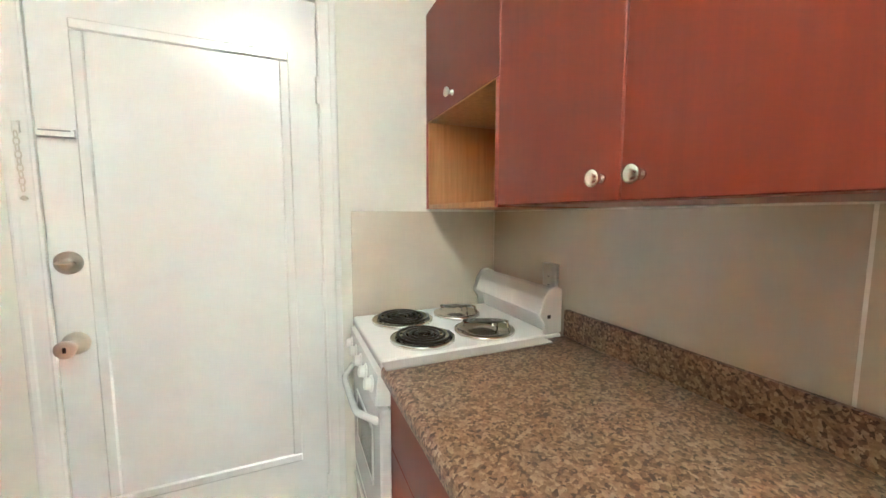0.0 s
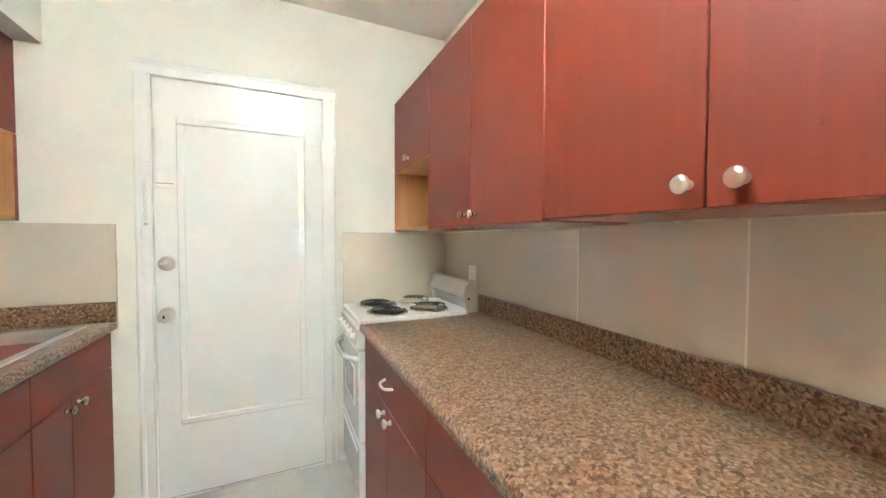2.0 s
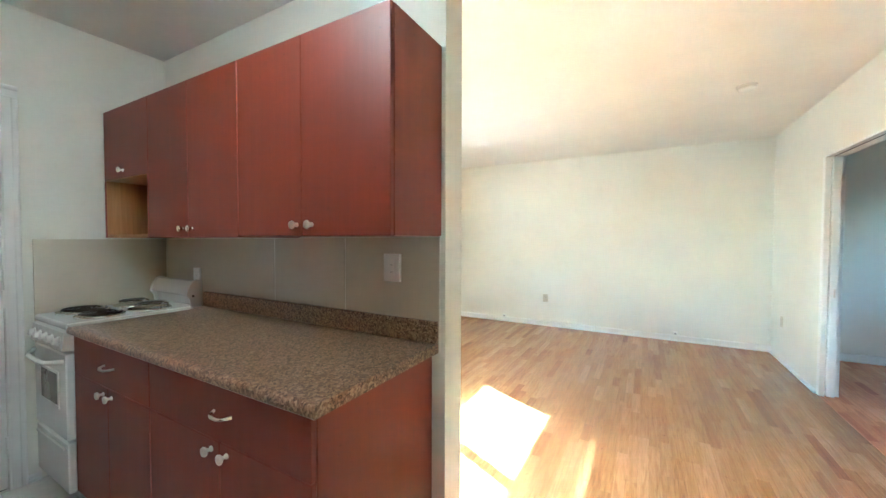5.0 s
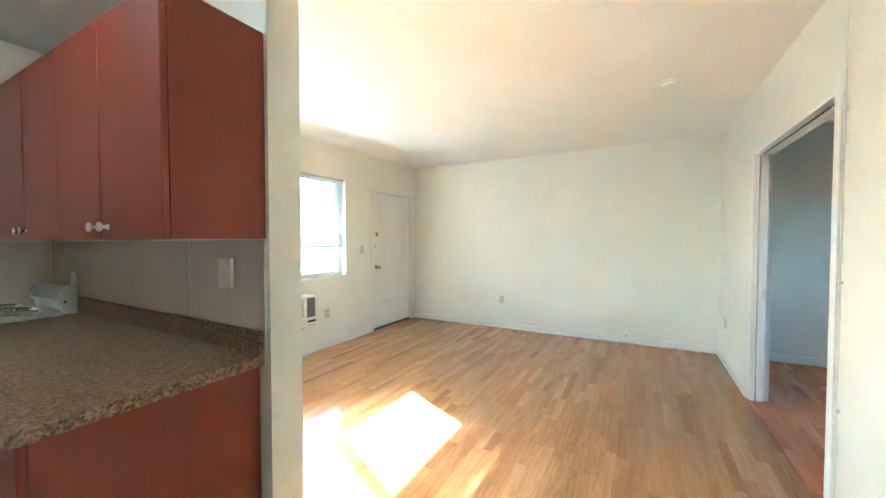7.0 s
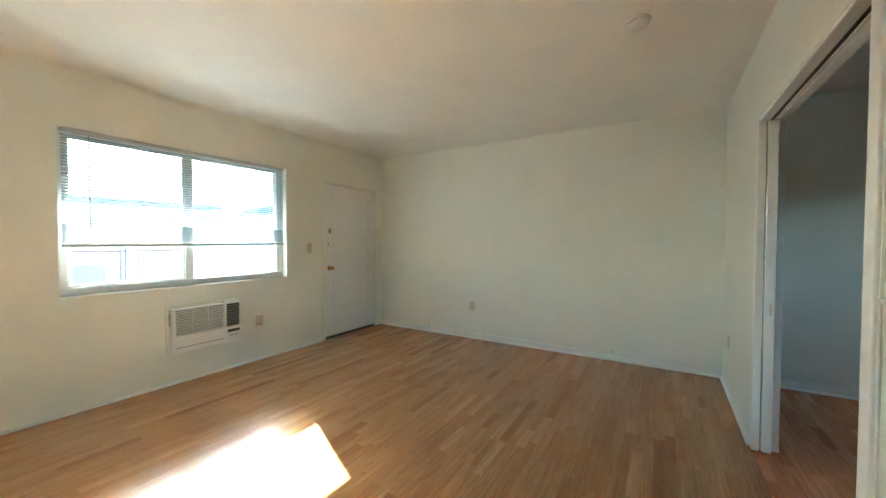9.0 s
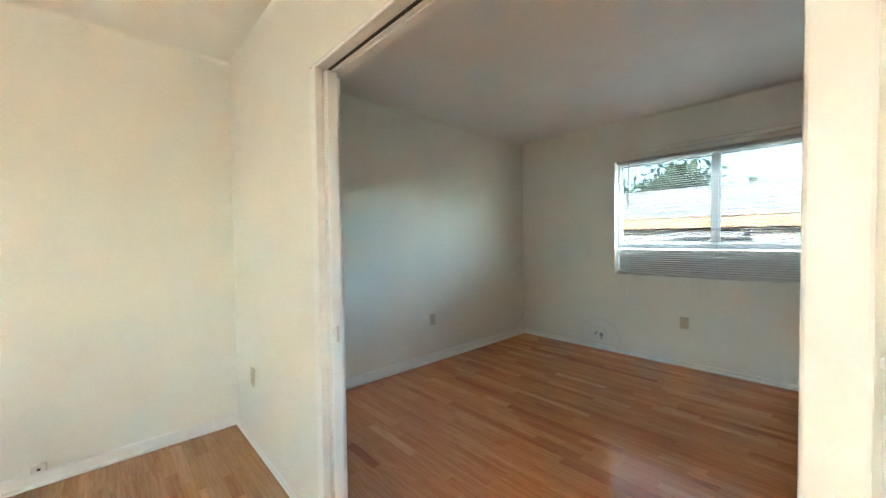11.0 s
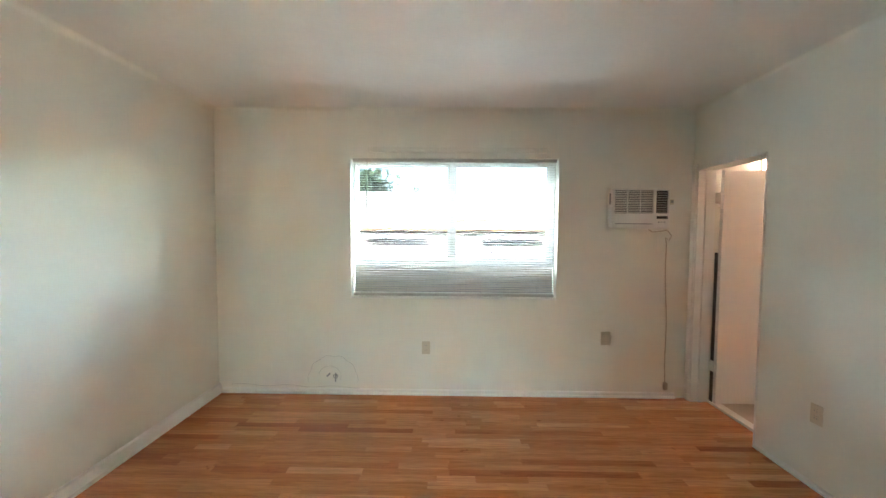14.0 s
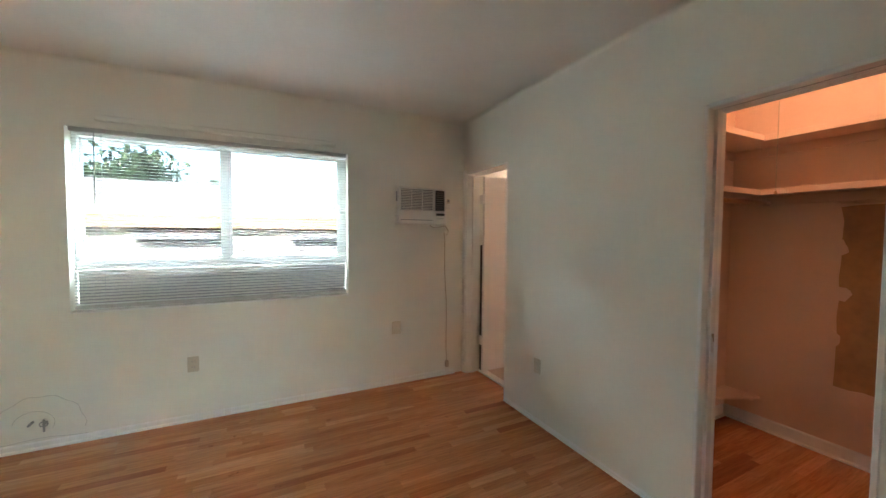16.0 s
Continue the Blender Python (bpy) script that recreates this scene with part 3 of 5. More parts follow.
for k in range(9):
    z = 1.51 - 0.018 * k
    wide = 0.0055 if k % 2 else 0.0025
    ring = [(-1.521 + 0.0005 * k + wide * math.cos(a), -0.034 + (0.008 - wide) * math.cos(a) * 0.5, z + 0.0115 * math.sin(a)) for a in [2 * math.pi * i / 10 for i in range(10)]]
    part("link", tube(ring, 0.0016, n=5, closed=True), M_NICKEL, ch)
part("end_knob", lathe([(0, 0.003), (0.006, 0.008), (0.01, 0.008), (0.014, 0.003)], (-1.517, -0.034, 1.345), (0, 0, -1), n=10), M_NICKEL, ch)

door = thing("door_2", (3.695, 0.0, 0), "closed white painted front door with brass locks", "door", kind="structure")
part("door_leaf", box(3.232, 4.158, 0.004, 0.046, 0.03, 1.993, 0.002), M_DOOR, door)
part("panel_moulding", moulding(3.355, 4.03, 0.37, 1.88, 0.004, 0.022, 0.006), M_DOOR, door)
part("jamb", box(3.225, 4.165, 0.05, 0.2, 0, 2.0), M_TRIM, door)
for a in ((3.175, 3.225), (4.165, 4.205)):
    part("casing", box(a[0], a[1], YN - 0.012, YN, 0, 2.0, 0.004), M_WALL, door)
part("casing", box(3.175, 4.205, YN - 0.012, YN, 2.0, 2.03, 0.004), M_WALL, door)
# dark strip stands in for the shade below this leaf
part("door_gap", box(3.232, 4.158, 0.002, 0.044, 0.0, 0.03), M_DARK, door, "dark strip for the shaded gap under the front door")
knob_set(door, 3.31, 0.004, 0.917, M_BRASS, 0.9, "round aged brass knob")
bolt = part("deadbolt", box(3.293, 3.327, -0.018, 0.004, 1.36, 1.425, 0.006), M_BRASS, door, "brass rim deadbolt")
part("thumb_turn", box(3.304, 3.316, -0.032, -0.016, 1.38, 1.405, 0.003), M_BRASS, bolt)
plate = part("lock_plate", box(3.265, 3.315, -0.004, 0.004, 1.16, 1.28, 0.002), M_WHITEPL, door, "white lock plate")
part("keyhole", box(3.285, 3.295, -0.006, -0.003, 1.21, 1.235), M_DARK, plate)

# wide pocket door between living room and bedroom: split jambs, one leaf slid into the wall
pk = thing("door_3", (2.956, -4.23, 0), "white pocket door slid open into its wall slot", "door", kind="structure")
part("jamb", box(2.936, 2.988, -4.205, -4.167, 0, 2.006, 0.003), M_TRIM, pk)
part("jamb", box(2.972, 2.990, -4.302, -4.268, 0, 2.006, 0.003), M_TRIM, pk)
for y0, y1 in ((-4.172, -4.202), (-4.258, -4.302)):
    part("head_jamb", box(1.473, 2.972, y1, y0, 2.000, 2.020, 0.003), M_TRIM, pk)
leaf = part("door_leaf", box(2.914, 2.984, -4.258, -4.2095, 0.01, 1.996, 0.002), M_DOOR, pk)
part("latch", box(2.9105, 2.915, -4.243, -4.231, 0.84, 0.91, 0.001), M_NICKEL, leaf, "small nickel edge latch")
# slots beside and above the leaf get their shade from dark boxes
part("door_gap", box(2.950, 2.984, -4.2090, -4.2055, 0.002, 1.998), M_DARK, pk, "dark slot beside the sliding leaf")
part("track", box(1.475, 2.965, -4.240, -4.222, 2.008, 2.019), M_DARK, pk, "dark slot of the sliding track")
for y0, y1 in ((-4.2575, -4.240), (-4.222, -4.2025)):
    part("head_filler", box(1.475, 2.965, y0, y1, 2.004, 2.019, 0.001), M_TRIM, pk)
part("jamb", box(1.452, 1.472, -4.31, -4.162, 0, 2.012, 0.004), M_TRIM, pk)
part("casing", box(1.425, 1.487, -4.168, -4.150, 0, 2.07, 0.005, seg=2), M_TRIM, pk)
part("pocket_slot", box(2.966, 2.984, -4.2675, -4.2585, 0, 2.0), M_DARK, pk)
cable = thing("wall_cable", (1.412, -4.155, 0), "white painted cable clipped along the door casing", "cable")
part("cable", tube([(1.412 + 0.003 * math.sin(k * 1.7), -4.160, 0.02 + k * 0.125) for k in range(20)], 0.0034, n=7), M_TRIM, cable, smooth=True)
for hz in (0.55, 1.13, 1.9):
    part("clip", box(1.404, 1.420, -4.170, -4.153, hz - 0.007, hz + 0.007, 0.003), M_TRIM, cable)

# bathroom door opening
bd = thing("door_4", (0.02, -7.4, 0), "white bathroom door standing open inwards on chrome hinges", "door", kind="structure")
part("jamb", box(-0.006, 0.146, -7.606, -7.580, 0, 2.006, 0.003), M_TRIM, bd)
part("door_stop", box(0.045, 0.085, -7.580, -7.568, 0, 1.994, 0.002), M_TRIM, bd)
part("casing", box(0.138, 0.156, -7.648, -7.596, 0, 2.05, 0.006, seg=2), M_TRIM, bd)
part("jamb", box(-0.006, 0.146, -6.929, -6.917, 0, 2.006, 0.003), M_TRIM, bd)
part("head_jamb", box(-0.006, 0.15, -7.58, -6.93, 1.996, 2.012, 0.003), M_TRIM, bd)
part("door_leaf", box(-0.66, -0.012, -7.535, -7.50, 0.022, 1.985, 0.002), M_DOOR, bd)
# dark filler gives the hinge gap its shade
part("door_gap", box(-0.024, -0.016, -7.579, -7.536, 0.018, 1.30), M_DARK, bd, "dark gap at the hinge side of the door")
for hz in (1.76, 0.33):
    part("hinge", box(-0.020, -0.004, -7.581, -7.512, hz - 0.045, hz + 0.045, 0.002), M_TRIM, bd, "white painted butt hinge")

# closet opening with a pocket door in the wall
cd = thing("door_5", (0.07, -5.41, 0), "white pocket door of the closet slid into the wall", "door", kind="structure")
for x0, x1 in ((-0.004, 0.045), (0.093, 0.146)):
    part("jamb", box(x0, x1, -5.414, -5.396, 0, 2.005, 0.003), M_TRIM, cd)
    part("head_jamb", box(x0, x1, -5.396, -4.85, 1.992, 2.014, 0.003), M_TRIM, cd)
leaf = part("door_leaf", box(0.05, 0.088, -5.412, -5.385, 0.01, 1.995, 0.002), M_DOOR, cd)
part("latch", box(0.060, 0.078, -5.386, -5.382, 0.86, 0.95, 0.001), M_NICKEL, leaf, "small nickel edge latch")
part("track", box(0.062, 0.078, -5.385, -4.855, 2.0, 2.008), M_DARK, cd)
for x0, x1 in ((0.0455, 0.062), (0.078, 0.0925)):
    part("head_filler", box(x0, x1, -5.385, -4.855, 1.996, 2.009, 0.001), M_TRIM, cd)
part("jamb", box(-0.004, 0.146, -4.854, -4.835, 0, 2.005, 0.003), M_TRIM, cd)


# ---- plates, outlets, small wall fittings ----
def plate_on(name, at, normal, w, h, material, label, category, kind_of):
    """A wall plate. normal: 'x+', 'x-', 'y+', 'y-'. kind_of: 'outlet', 'switch' or 'blank'."""
    t = thing(name, at, label, category)
    s = 1 if normal[1] == "+" else -1

    def pb(u0, u1, d0, d1, z0, z1, bev):
        d0, d1 = sorted((s * d0, s * d1))
        if normal[0] == "x":
            return box(at[0] + d0, at[0] + d1, at[1] + u0, at[1] + u1, at[2] + z0, at[2] + z1, bev)
        return box(at[0] + u0, at[0] + u1, at[1] + d0, at[1] + d1, at[2] + z0, at[2] + z1, bev)

    thick = 0.014 if kind_of == "block" else 0.006
    part("plate", pb(-w / 2, w / 2, 0, thick, -h / 2, h / 2, 0.003), material, t)
    if kind_of == "block":
        f = part("socket", pb(-0.0165, 0.0165, 0.0135, 0.0155, -0.033, 0.033, 0.0015), material, t)
        for dz in (-0.018, 0.012):
            part("slot", pb(-0.006, 0.004, 0.0153, 0.0162, dz - 0.0015, dz + 0.0015, 0), M_GRILLE, f)
    elif kind_of == "outlet":
        for dz in (-0.021, 0.021):
            f = part("socket", pb(-0.016, 0.016, 0.0055, 0.0085, dz - 0.014, dz + 0.014, 0.002), material, t)
            for du in (-0.007, 0.007):
                part("slot", pb(du - 0.0014, du + 0.0014, 0.0083, 0.0092, dz - 0.004, dz + 0.006, 0), M_GRILLE, f)
        part("screw", pb(-0.003, 0.003, 0.0055, 0.0075, -0.003, 0.003, 0.001), M_NICKEL, t)
    elif kind_of == "switch":
        part("toggle", pb(-0.004, 0.004, 0.005, 0.016, -0.006, 0.01, 0.0015), material, t)
        for dz in (-0.033, 0.033):
            part("screw", pb(-0.0028, 0.0028, 0.0055, 0.0072, dz - 0.0028, dz + 0.0028, 0.001), M_NICKEL, t)
    return t


plate_on("wall_outlet", (-0.006, -0.41, 1.070), "x-", 0.072, 0.115, M_WHITEPL, "white plastic outlet on the splashback behind the stove", "outlet", "block")
plate_on("wall_outlet", (-0.006, -1.94, 1.191), "x-", 0.088, 0.118, M_WHITEPL, "thick white plastic outlet on the kitchen splashback", "outlet", "block")
plate_on("light_switch", (2.99, YN, 1.177), "y-", 0.07, 0.115, M_IVORY, "ivory light switch beside the front door", "switch", "switch")
o = plate_on("wall_outlet", (2.345, YN, 0.418), "y-", 0.085, 0.115, M_IVORY, "ivory outlet with a plug beside the air conditioner", "outlet", "outlet")
part("plug", box(2.32, 2.355, YN - 0.045, YN - 0.008, 0.37, 0.405, 0.006), M_CORD, o, "beige plug")
plate_on("wall_outlet", (XE, -1.556, 0.42), "x-", 0.072, 0.115, M_IVORY, "ivory outlet on the long living room wall", "outlet", "outlet")
plate_on("wall_outlet", (3.93, YS, 0.43), "y+", 0.072, 0.115, M_IVORY, "ivory outlet beside the pocket door", "outlet", "outlet")
plate_on("wall_outlet", (2.448, YB, 0.428), "y+", 0.072, 0.115, M_IVORY, "ivory outlet under the bedroom window", "outlet", "outlet")
plate_on("wall_plate", (0.859, YB, 0.53), "y+", 0.085, 0.12, M_IVORY, "ivory blank plate under the bedroom air conditioner", "plate", "blank")
plate_on("wall_outlet", (XP, -6.515, 0.43), "x+", 0.072, 0.115, M_IVORY, "ivory outlet on the closet wall", "outlet", "outlet")
plate_on("wall_outlet", (XE, -6.006, 0.44), "x-", 0.072, 0.115, M_IVORY, "ivory outlet on the plain bedroom wall", "outlet", "outlet")
for y, z in ((-3.225, 0.098), (-0.909, 0.09)):
    j = thing("phone_jack", (XE - 0.001, y, z), "small white phone jack above the baseboard", "jack")
    part("body", box(XE - 0.03, XE - 0.001, y - 0.028, y + 0.028, z - 0.022, z + 0.022, 0.005), M_WHITEPL, j)
    part("port", box(XE - 0.0315, XE - 0.029, y - 0.007, y + 0.007, z - 0.008, z + 0.004), M_DARK, j)

sd = thing("smoke_detector", (2.395, -3.545, H), "round white smoke detector on the ceiling", "smoke detector")
part("base", lathe([(0, 0.068), (0.012, 0.068), (0.014, 0.064)], (2.395, -3.545, H), (0, 0, -1), n=28), M_WHITEPL, sd, smooth=False)
part("cover", lathe([(0.014, 0.06), (0.026, 0.058), (0.036, 0.046), (0.038, 0.02)], (2.395, -3.545, H), (0, 0, -1), n=28), M_WHITEPL, sd, "domed cover", True)


# ---- air conditioners ----
def air_conditioner(x0, x1, y, out, z0, z1, depth, label, mirror):
    """A wall unit on a wall face at y that looks to out (+1: +y). mirror: the control side is at x0 rather than x1."""
    t = thing("air_conditioner", ((x0 + x1) / 2, y, z0), label, "air conditioner")
    f = y + out * depth

    def fb(u0, u1, d0, d1, v0, v1, bev=0.0):
        """Shares of the front's width (from the side away from the controls) and height; d: metres proud of the front."""
        a = x0 + (x1 - x0) * u0 if not mirror else x1 - (x1 - x0) * u0
        b = x0 + (x1 - x0) * u1 if not mirror else x1 - (x1 - x0) * u1
        a, b = sorted((a, b))
        c, d = sorted((f + out * d0, f + out * d1))
        return box(a, b, c, d, z0 + (z1 - z0) * v0, z0 + (z1 - z0) * v1, bev)

    lo, hi = sorted((y, f - out * 0.02))
    part("housing", box(x0 + 0.006, x1 - 0.006, lo, hi, z0 + 0.006, z1 - 0.004, 0.004), M_WHITEPL, t)
    bm = None
    for u0, u1, v0, v1 in ((0, 1, 0, 0.385), (0, 1, 0.965, 1), (0, 0.05, 0.385, 0.965), (0.715, 0.765, 0.385, 0.965), (0.975, 1, 0.385, 0.965)):
        own = fb(u0, u1, -0.022, 0.0, v0, v1, 0.004)
        bm = joined(bm, own) if bm else own
    part("front_panel", bm, M_WHITEPL, t, "white moulded front panel")
    part("sleeve", joined(fb(-0.015, 1.012, -depth - 0.0, -depth + 0.022, -0.02, 1.045, 0.003), fb(0.75, 0.97, -depth + 0.022, -0.03, 0.99, 1.03, 0.004)), M_WALL, t, "painted wall sleeve round the unit")
    part("side_catch", fb(-0.014, 0.002, -0.05, -0.03, 0.62, 0.90, 0.002), M_GRILLE, t, "grey side catch")
    # sheet coloured dark for the shade in the louvre gaps
    part("grille_back", fb(0.045, 0.72, -0.020, -0.016, 0.38, 0.97), M_SHADOWGAP, t, "dark sheet giving the louvre gaps their shade")
    for k in range(13):
        v = 0.395 + 0.57 * k / 13
        part("louvre", fb(0.05, 0.715, -0.017, -0.002, v, v + 0.021, 0.001), M_WHITEPL, t)
    for k in range(2):
        u = 0.05 + 0.665 * (k + 1) / 3
        part("grille_bar", fb(u - 0.003, u + 0.003, -0.016, -0.001, 0.385, 0.965), M_WHITEPL, t)
    part("vent_back", fb(0.765, 0.975, -0.021, -0.017, 0.385, 0.965), M_DARK, t, "dark outlet vent")
    for k in range(9):
        v = 0.41 + 0.55 * k / 9
        part("vent_slat", fb(0.765, 0.975, -0.018, -0.006, v, v + 0.014), M_GRILLE, t)
    part("display", fb(0.775, 0.965, -0.002, 0.0015, 0.245, 0.315, 0.001), M_DARK, t, "black display")
    part("lower_slot", fb(0.05, 0.70, -0.002, 0.001, 0.105, 0.125), M_GRILLE, t, "grey slot under the grille")
    for k in range(3):
        part("button", fb(0.80 + 0.05 * k, 0.825 + 0.05 * k, -0.002, 0.0015, 0.15, 0.175), M_GRILLE, t)
    return t


air_conditioner(1.497, 2.09, YN, -1, 0.295, 0.675, 0.115, "white window air conditioner set through the wall under the window", False)
air_conditioner(0.384, 0.869, YB, 1, 1.502, 1.834, 0.085, "white air conditioner set high through the bedroom wall", True)
rm = thing("remote_holder", (0.325, YB, 1.66), "white remote control in a holder beside the air conditioner", "remote control")
part("holder", box(0.30, 0.35, YB, YB + 0.018, 1.66, 1.71, 0.004), M_WHITEPL, rm)
part("remote", box(0.308, 0.342, YB + 0.003, YB + 0.014, 1.68, 1.755, 0.004), M_IVORY, rm)
part("screen", box(0.313, 0.337, YB + 0.0135, YB + 0.0155, 1.725, 1.747), M_GRILLE, rm)

cord = thing("power_cord", (0.35, YB + 0.02, 0.085), "beige power cord hanging from the bedroom air conditioner", "cord")
pts = [(0.53, YB + 0.03, 1.495), (0.50, YB + 0.035, 1.472), (0.43, YB + 0.03, 1.478), (0.37, YB + 0.03, 1.49), (0.325, YB + 0.025, 1.44), (0.345, YB + 0.02, 1.40), (0.375, YB + 0.02, 1.425), (0.365, YB + 0.02, 1.36)]
pts += [(0.362 - 0.032 * k / 10 + 0.006 * math.sin(k * 0.9), YB + 0.014, 1.30 - 1.16 * k / 10) for k in range(11)]
part("cable", tube(pts, 0.0042, n=7), M_CORD, cord, smooth=True)
part("plug", box(0.313, 0.347, YB + 0.002, YB + 0.03, 0.078, 0.145, 0.006), M_CORD, cord, "beige plug with test buttons")
cord = thing("power_cord", (2.17, YN - 0.03, 0.1), "white power cord curled beside the living room air conditioner", "cord")
pts = [(2.03, YN - 0.04, 0.30), (2.07, YN - 0.03, 0.26), (2.12, YN - 0.02, 0.21), (2.18, YN - 0.02, 0.16), (2.15, YN - 0.03, 0.13), (2.11, YN - 0.02, 0.17), (2.16, YN - 0.02, 0.22), (2.22, YN - 0.02, 0.14), (2.25, YN - 0.02, 0.10), (2.235, YN - 0.02, 0.2), (2.29, YN - 0.02, 0.32), (2.335, YN - 0.03, 0.372)]
part("cable", tube(pts, 0.0042, n=7), M_WHITEPL, cord, smooth=True)

# pipe stubs and a plastered patch low on the bedroom wall
st = thing("pipe_stubs", (3.29, YB, 0.12), "two capped pipe stubs in a patched bedroom wall", "pipe")
part("stub", tube([(3.335, YB, 0.16), (3.32, YB + 0.02, 0.175), (3.30, YB + 0.035, 0.195)], 0.008, n=8), M_GRILLE, st)
v = part("valve", tube([(3.25, YB, 0.17), (3.25, YB + 0.035, 0.17)], 0.009, n=8), M_GRILLE, st)
part("valve_handle", tube([(3.25 + 0.02 * math.cos(a), YB + 0.036, 0.172 + 0.016 * math.sin(a)) for a in [2 * math.pi * i / 12 for i in range(12)]], 0.004, n=6, closed=True), M_GRILLE, v)
part("riser", tube([(3.25, YB + 0.03, 0.2), (3.251, YB + 0.03, 0.12)], 0.006, n=7), M_GRILLE, st)
rng = random.Random(4)
arc = []
for k in range(28):
    a = math.pi * (1.04 - 1.08 * k / 27)
    r = 1.0 + 0.03 * math.sin(k * 1.3)
    arc.append((3.282 + 0.222 * r * math.cos(a), YB + 0.0005, 0.13 + 0.215 * r * math.sin(a)))
crack = thing("patch_crack", (3.28, YB, 0.05), "fine grey crack round a plaster repair", "crack")
part("outer_line", tube(arc, 0.0015, n=5), M_CRACK, crack)
arc = [(3.31 + 0.10 * math.cos(a), YB + 0.0005, 0.165 + 0.085 * math.sin(a)) for a in [math.pi * (1.15 - 1.1 * k / 15) for k in range(16)]]
part("inner_line", tube(arc, 0.0014, n=5), M_CRACK, crack)
part("base_line", tube([(4.2 - 1.15 * k / 22, YB + 0.001, 0.075 + 0.008 * math.sin(k * 0.8) - 0.0007 * k) for k in range(23)], 0.0016, n=5), M_CRACK, crack)


# ---- closet fittings ----
for z, d, lab in ((1.695, 0.29, "white painted closet shelf with a hanging rod"), (2.045, 0.31, "white painted upper closet shelf")):
    sh = thing("closet_shelf", (-0.65, -5.9, z), lab, "shelf")
    xf, yf = XC + d, -5.97 + d
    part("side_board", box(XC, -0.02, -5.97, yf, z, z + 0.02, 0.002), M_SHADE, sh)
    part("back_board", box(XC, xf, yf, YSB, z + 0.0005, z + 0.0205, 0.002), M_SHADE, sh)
    # edges take the darker colour too, so that they read dim
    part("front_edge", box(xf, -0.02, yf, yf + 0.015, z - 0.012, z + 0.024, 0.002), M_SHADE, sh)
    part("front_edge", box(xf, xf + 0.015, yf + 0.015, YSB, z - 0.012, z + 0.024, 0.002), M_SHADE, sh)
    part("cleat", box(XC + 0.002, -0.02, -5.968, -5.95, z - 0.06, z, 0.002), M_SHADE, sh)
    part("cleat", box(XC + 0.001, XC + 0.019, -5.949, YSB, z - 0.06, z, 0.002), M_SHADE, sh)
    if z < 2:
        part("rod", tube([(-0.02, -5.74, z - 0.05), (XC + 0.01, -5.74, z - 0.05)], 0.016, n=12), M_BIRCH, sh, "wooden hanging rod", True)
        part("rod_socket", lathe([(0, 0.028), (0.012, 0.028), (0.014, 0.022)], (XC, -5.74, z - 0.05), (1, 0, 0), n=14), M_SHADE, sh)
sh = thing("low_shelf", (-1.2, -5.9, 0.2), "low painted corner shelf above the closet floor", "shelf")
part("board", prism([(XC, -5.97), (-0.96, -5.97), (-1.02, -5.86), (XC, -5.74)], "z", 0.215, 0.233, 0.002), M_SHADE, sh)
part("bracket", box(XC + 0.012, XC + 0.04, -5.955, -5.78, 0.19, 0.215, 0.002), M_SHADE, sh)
lb = thing("closet_bulb", (-0.62, -5.38, HB), "bare warm light bulb on the closet ceiling", "lamp")
part("lamp_holder", lathe([(0, 0.05), (0.015, 0.05), (0.02, 0.022), (0.05, 0.02)], (-0.62, -5.38, HB), (0, 0, -1), n=18), M_WHITEPL, lb)
part("bulb", lathe([(0.05, 0.013), (0.07, 0.018), (0.095, 0.03), (0.115, 0.03), (0.13, 0.018), (0.136, 0.006)], (-0.62, -5.38, HB), (0, 0, -1), n=16), M_BULB, lb, "glowing bulb", True)
part("pull_cord", tube([(-0.65, -5.40, HB - 0.03), (-0.65, -5.454, 2.3), (-0.65, -5.454, 1.67)], 0.0022, n=5), M_CORD, lb)
part("cord_end", lathe([(0, 0.003), (0.006, 0.008), (0.016, 0.008), (0.02, 0.003)], (-0.65, -5.454, 1.67), (0, 0, -1), n=10), M_BROWN, lb)
rng = random.Random(21)
PY0, PW = -5.36, 0.62
edge = []
for k in range(40):
    s = k / 40 * 4
    side, u = int(s), s % 1
    y, z = [(PY0 + PW * u, 0.455), (PY0 + PW, 0.455 + 1.155 * u), (PY0 + PW * (1 - u), 1.61), (PY0, 1.61 - 1.155 * u)][side]
    edge.append((y + rng.uniform(-0.012, 0.012), z + rng.uniform(-0.014, 0.014)))
patch = thing("wall_patch", (XC, PY0 + PW / 2, 0.5), "bare brown patch with ragged plaster edges on the closet wall", "wall patch")
part("bare_board", prism(edge, "x", XC, XC + 0.003), M_BROWN, patch)
part("top_edge", box(XC, XC + 0.012, PY0 - 0.01, PY0 + PW, 1.612, 1.622, 0.002), M_SHADE, patch)
for k in range(7):
    side = k % 2
    cy = PY0 + (0.0 if side else 0.30) + rng.uniform(-0.02, 0.02)
    cz = 0.62 + 0.145 * k
    blob = [(cy + rng.uniform(0.025, 0.05) * math.cos(a), cz + rng.uniform(0.035, 0.06) * math.sin(a)) for a in [2 * math.pi * i / 11 for i in range(11)]]
    part("plaster_dab", prism(blob, "x", XC, XC + 0.006), M_SHADE, patch, "pale plaster dab")

# ---- bathroom ----
bl = thing("bath_light", (-0.85, -7.6, 1.99), "glowing tube light over the bathroom mirror", "lamp")
part("tube", box(-1.2, -0.45, YB + 0.012, YB + 0.075, 2.02, 2.09, 0.02, seg=2), M_TUBE, bl, "glowing tube diffuser")
part("back_plate", box(-1.22, -0.43, YB, YB + 0.014, 2.0, 2.11, 0.003), M_NICKEL, bl)
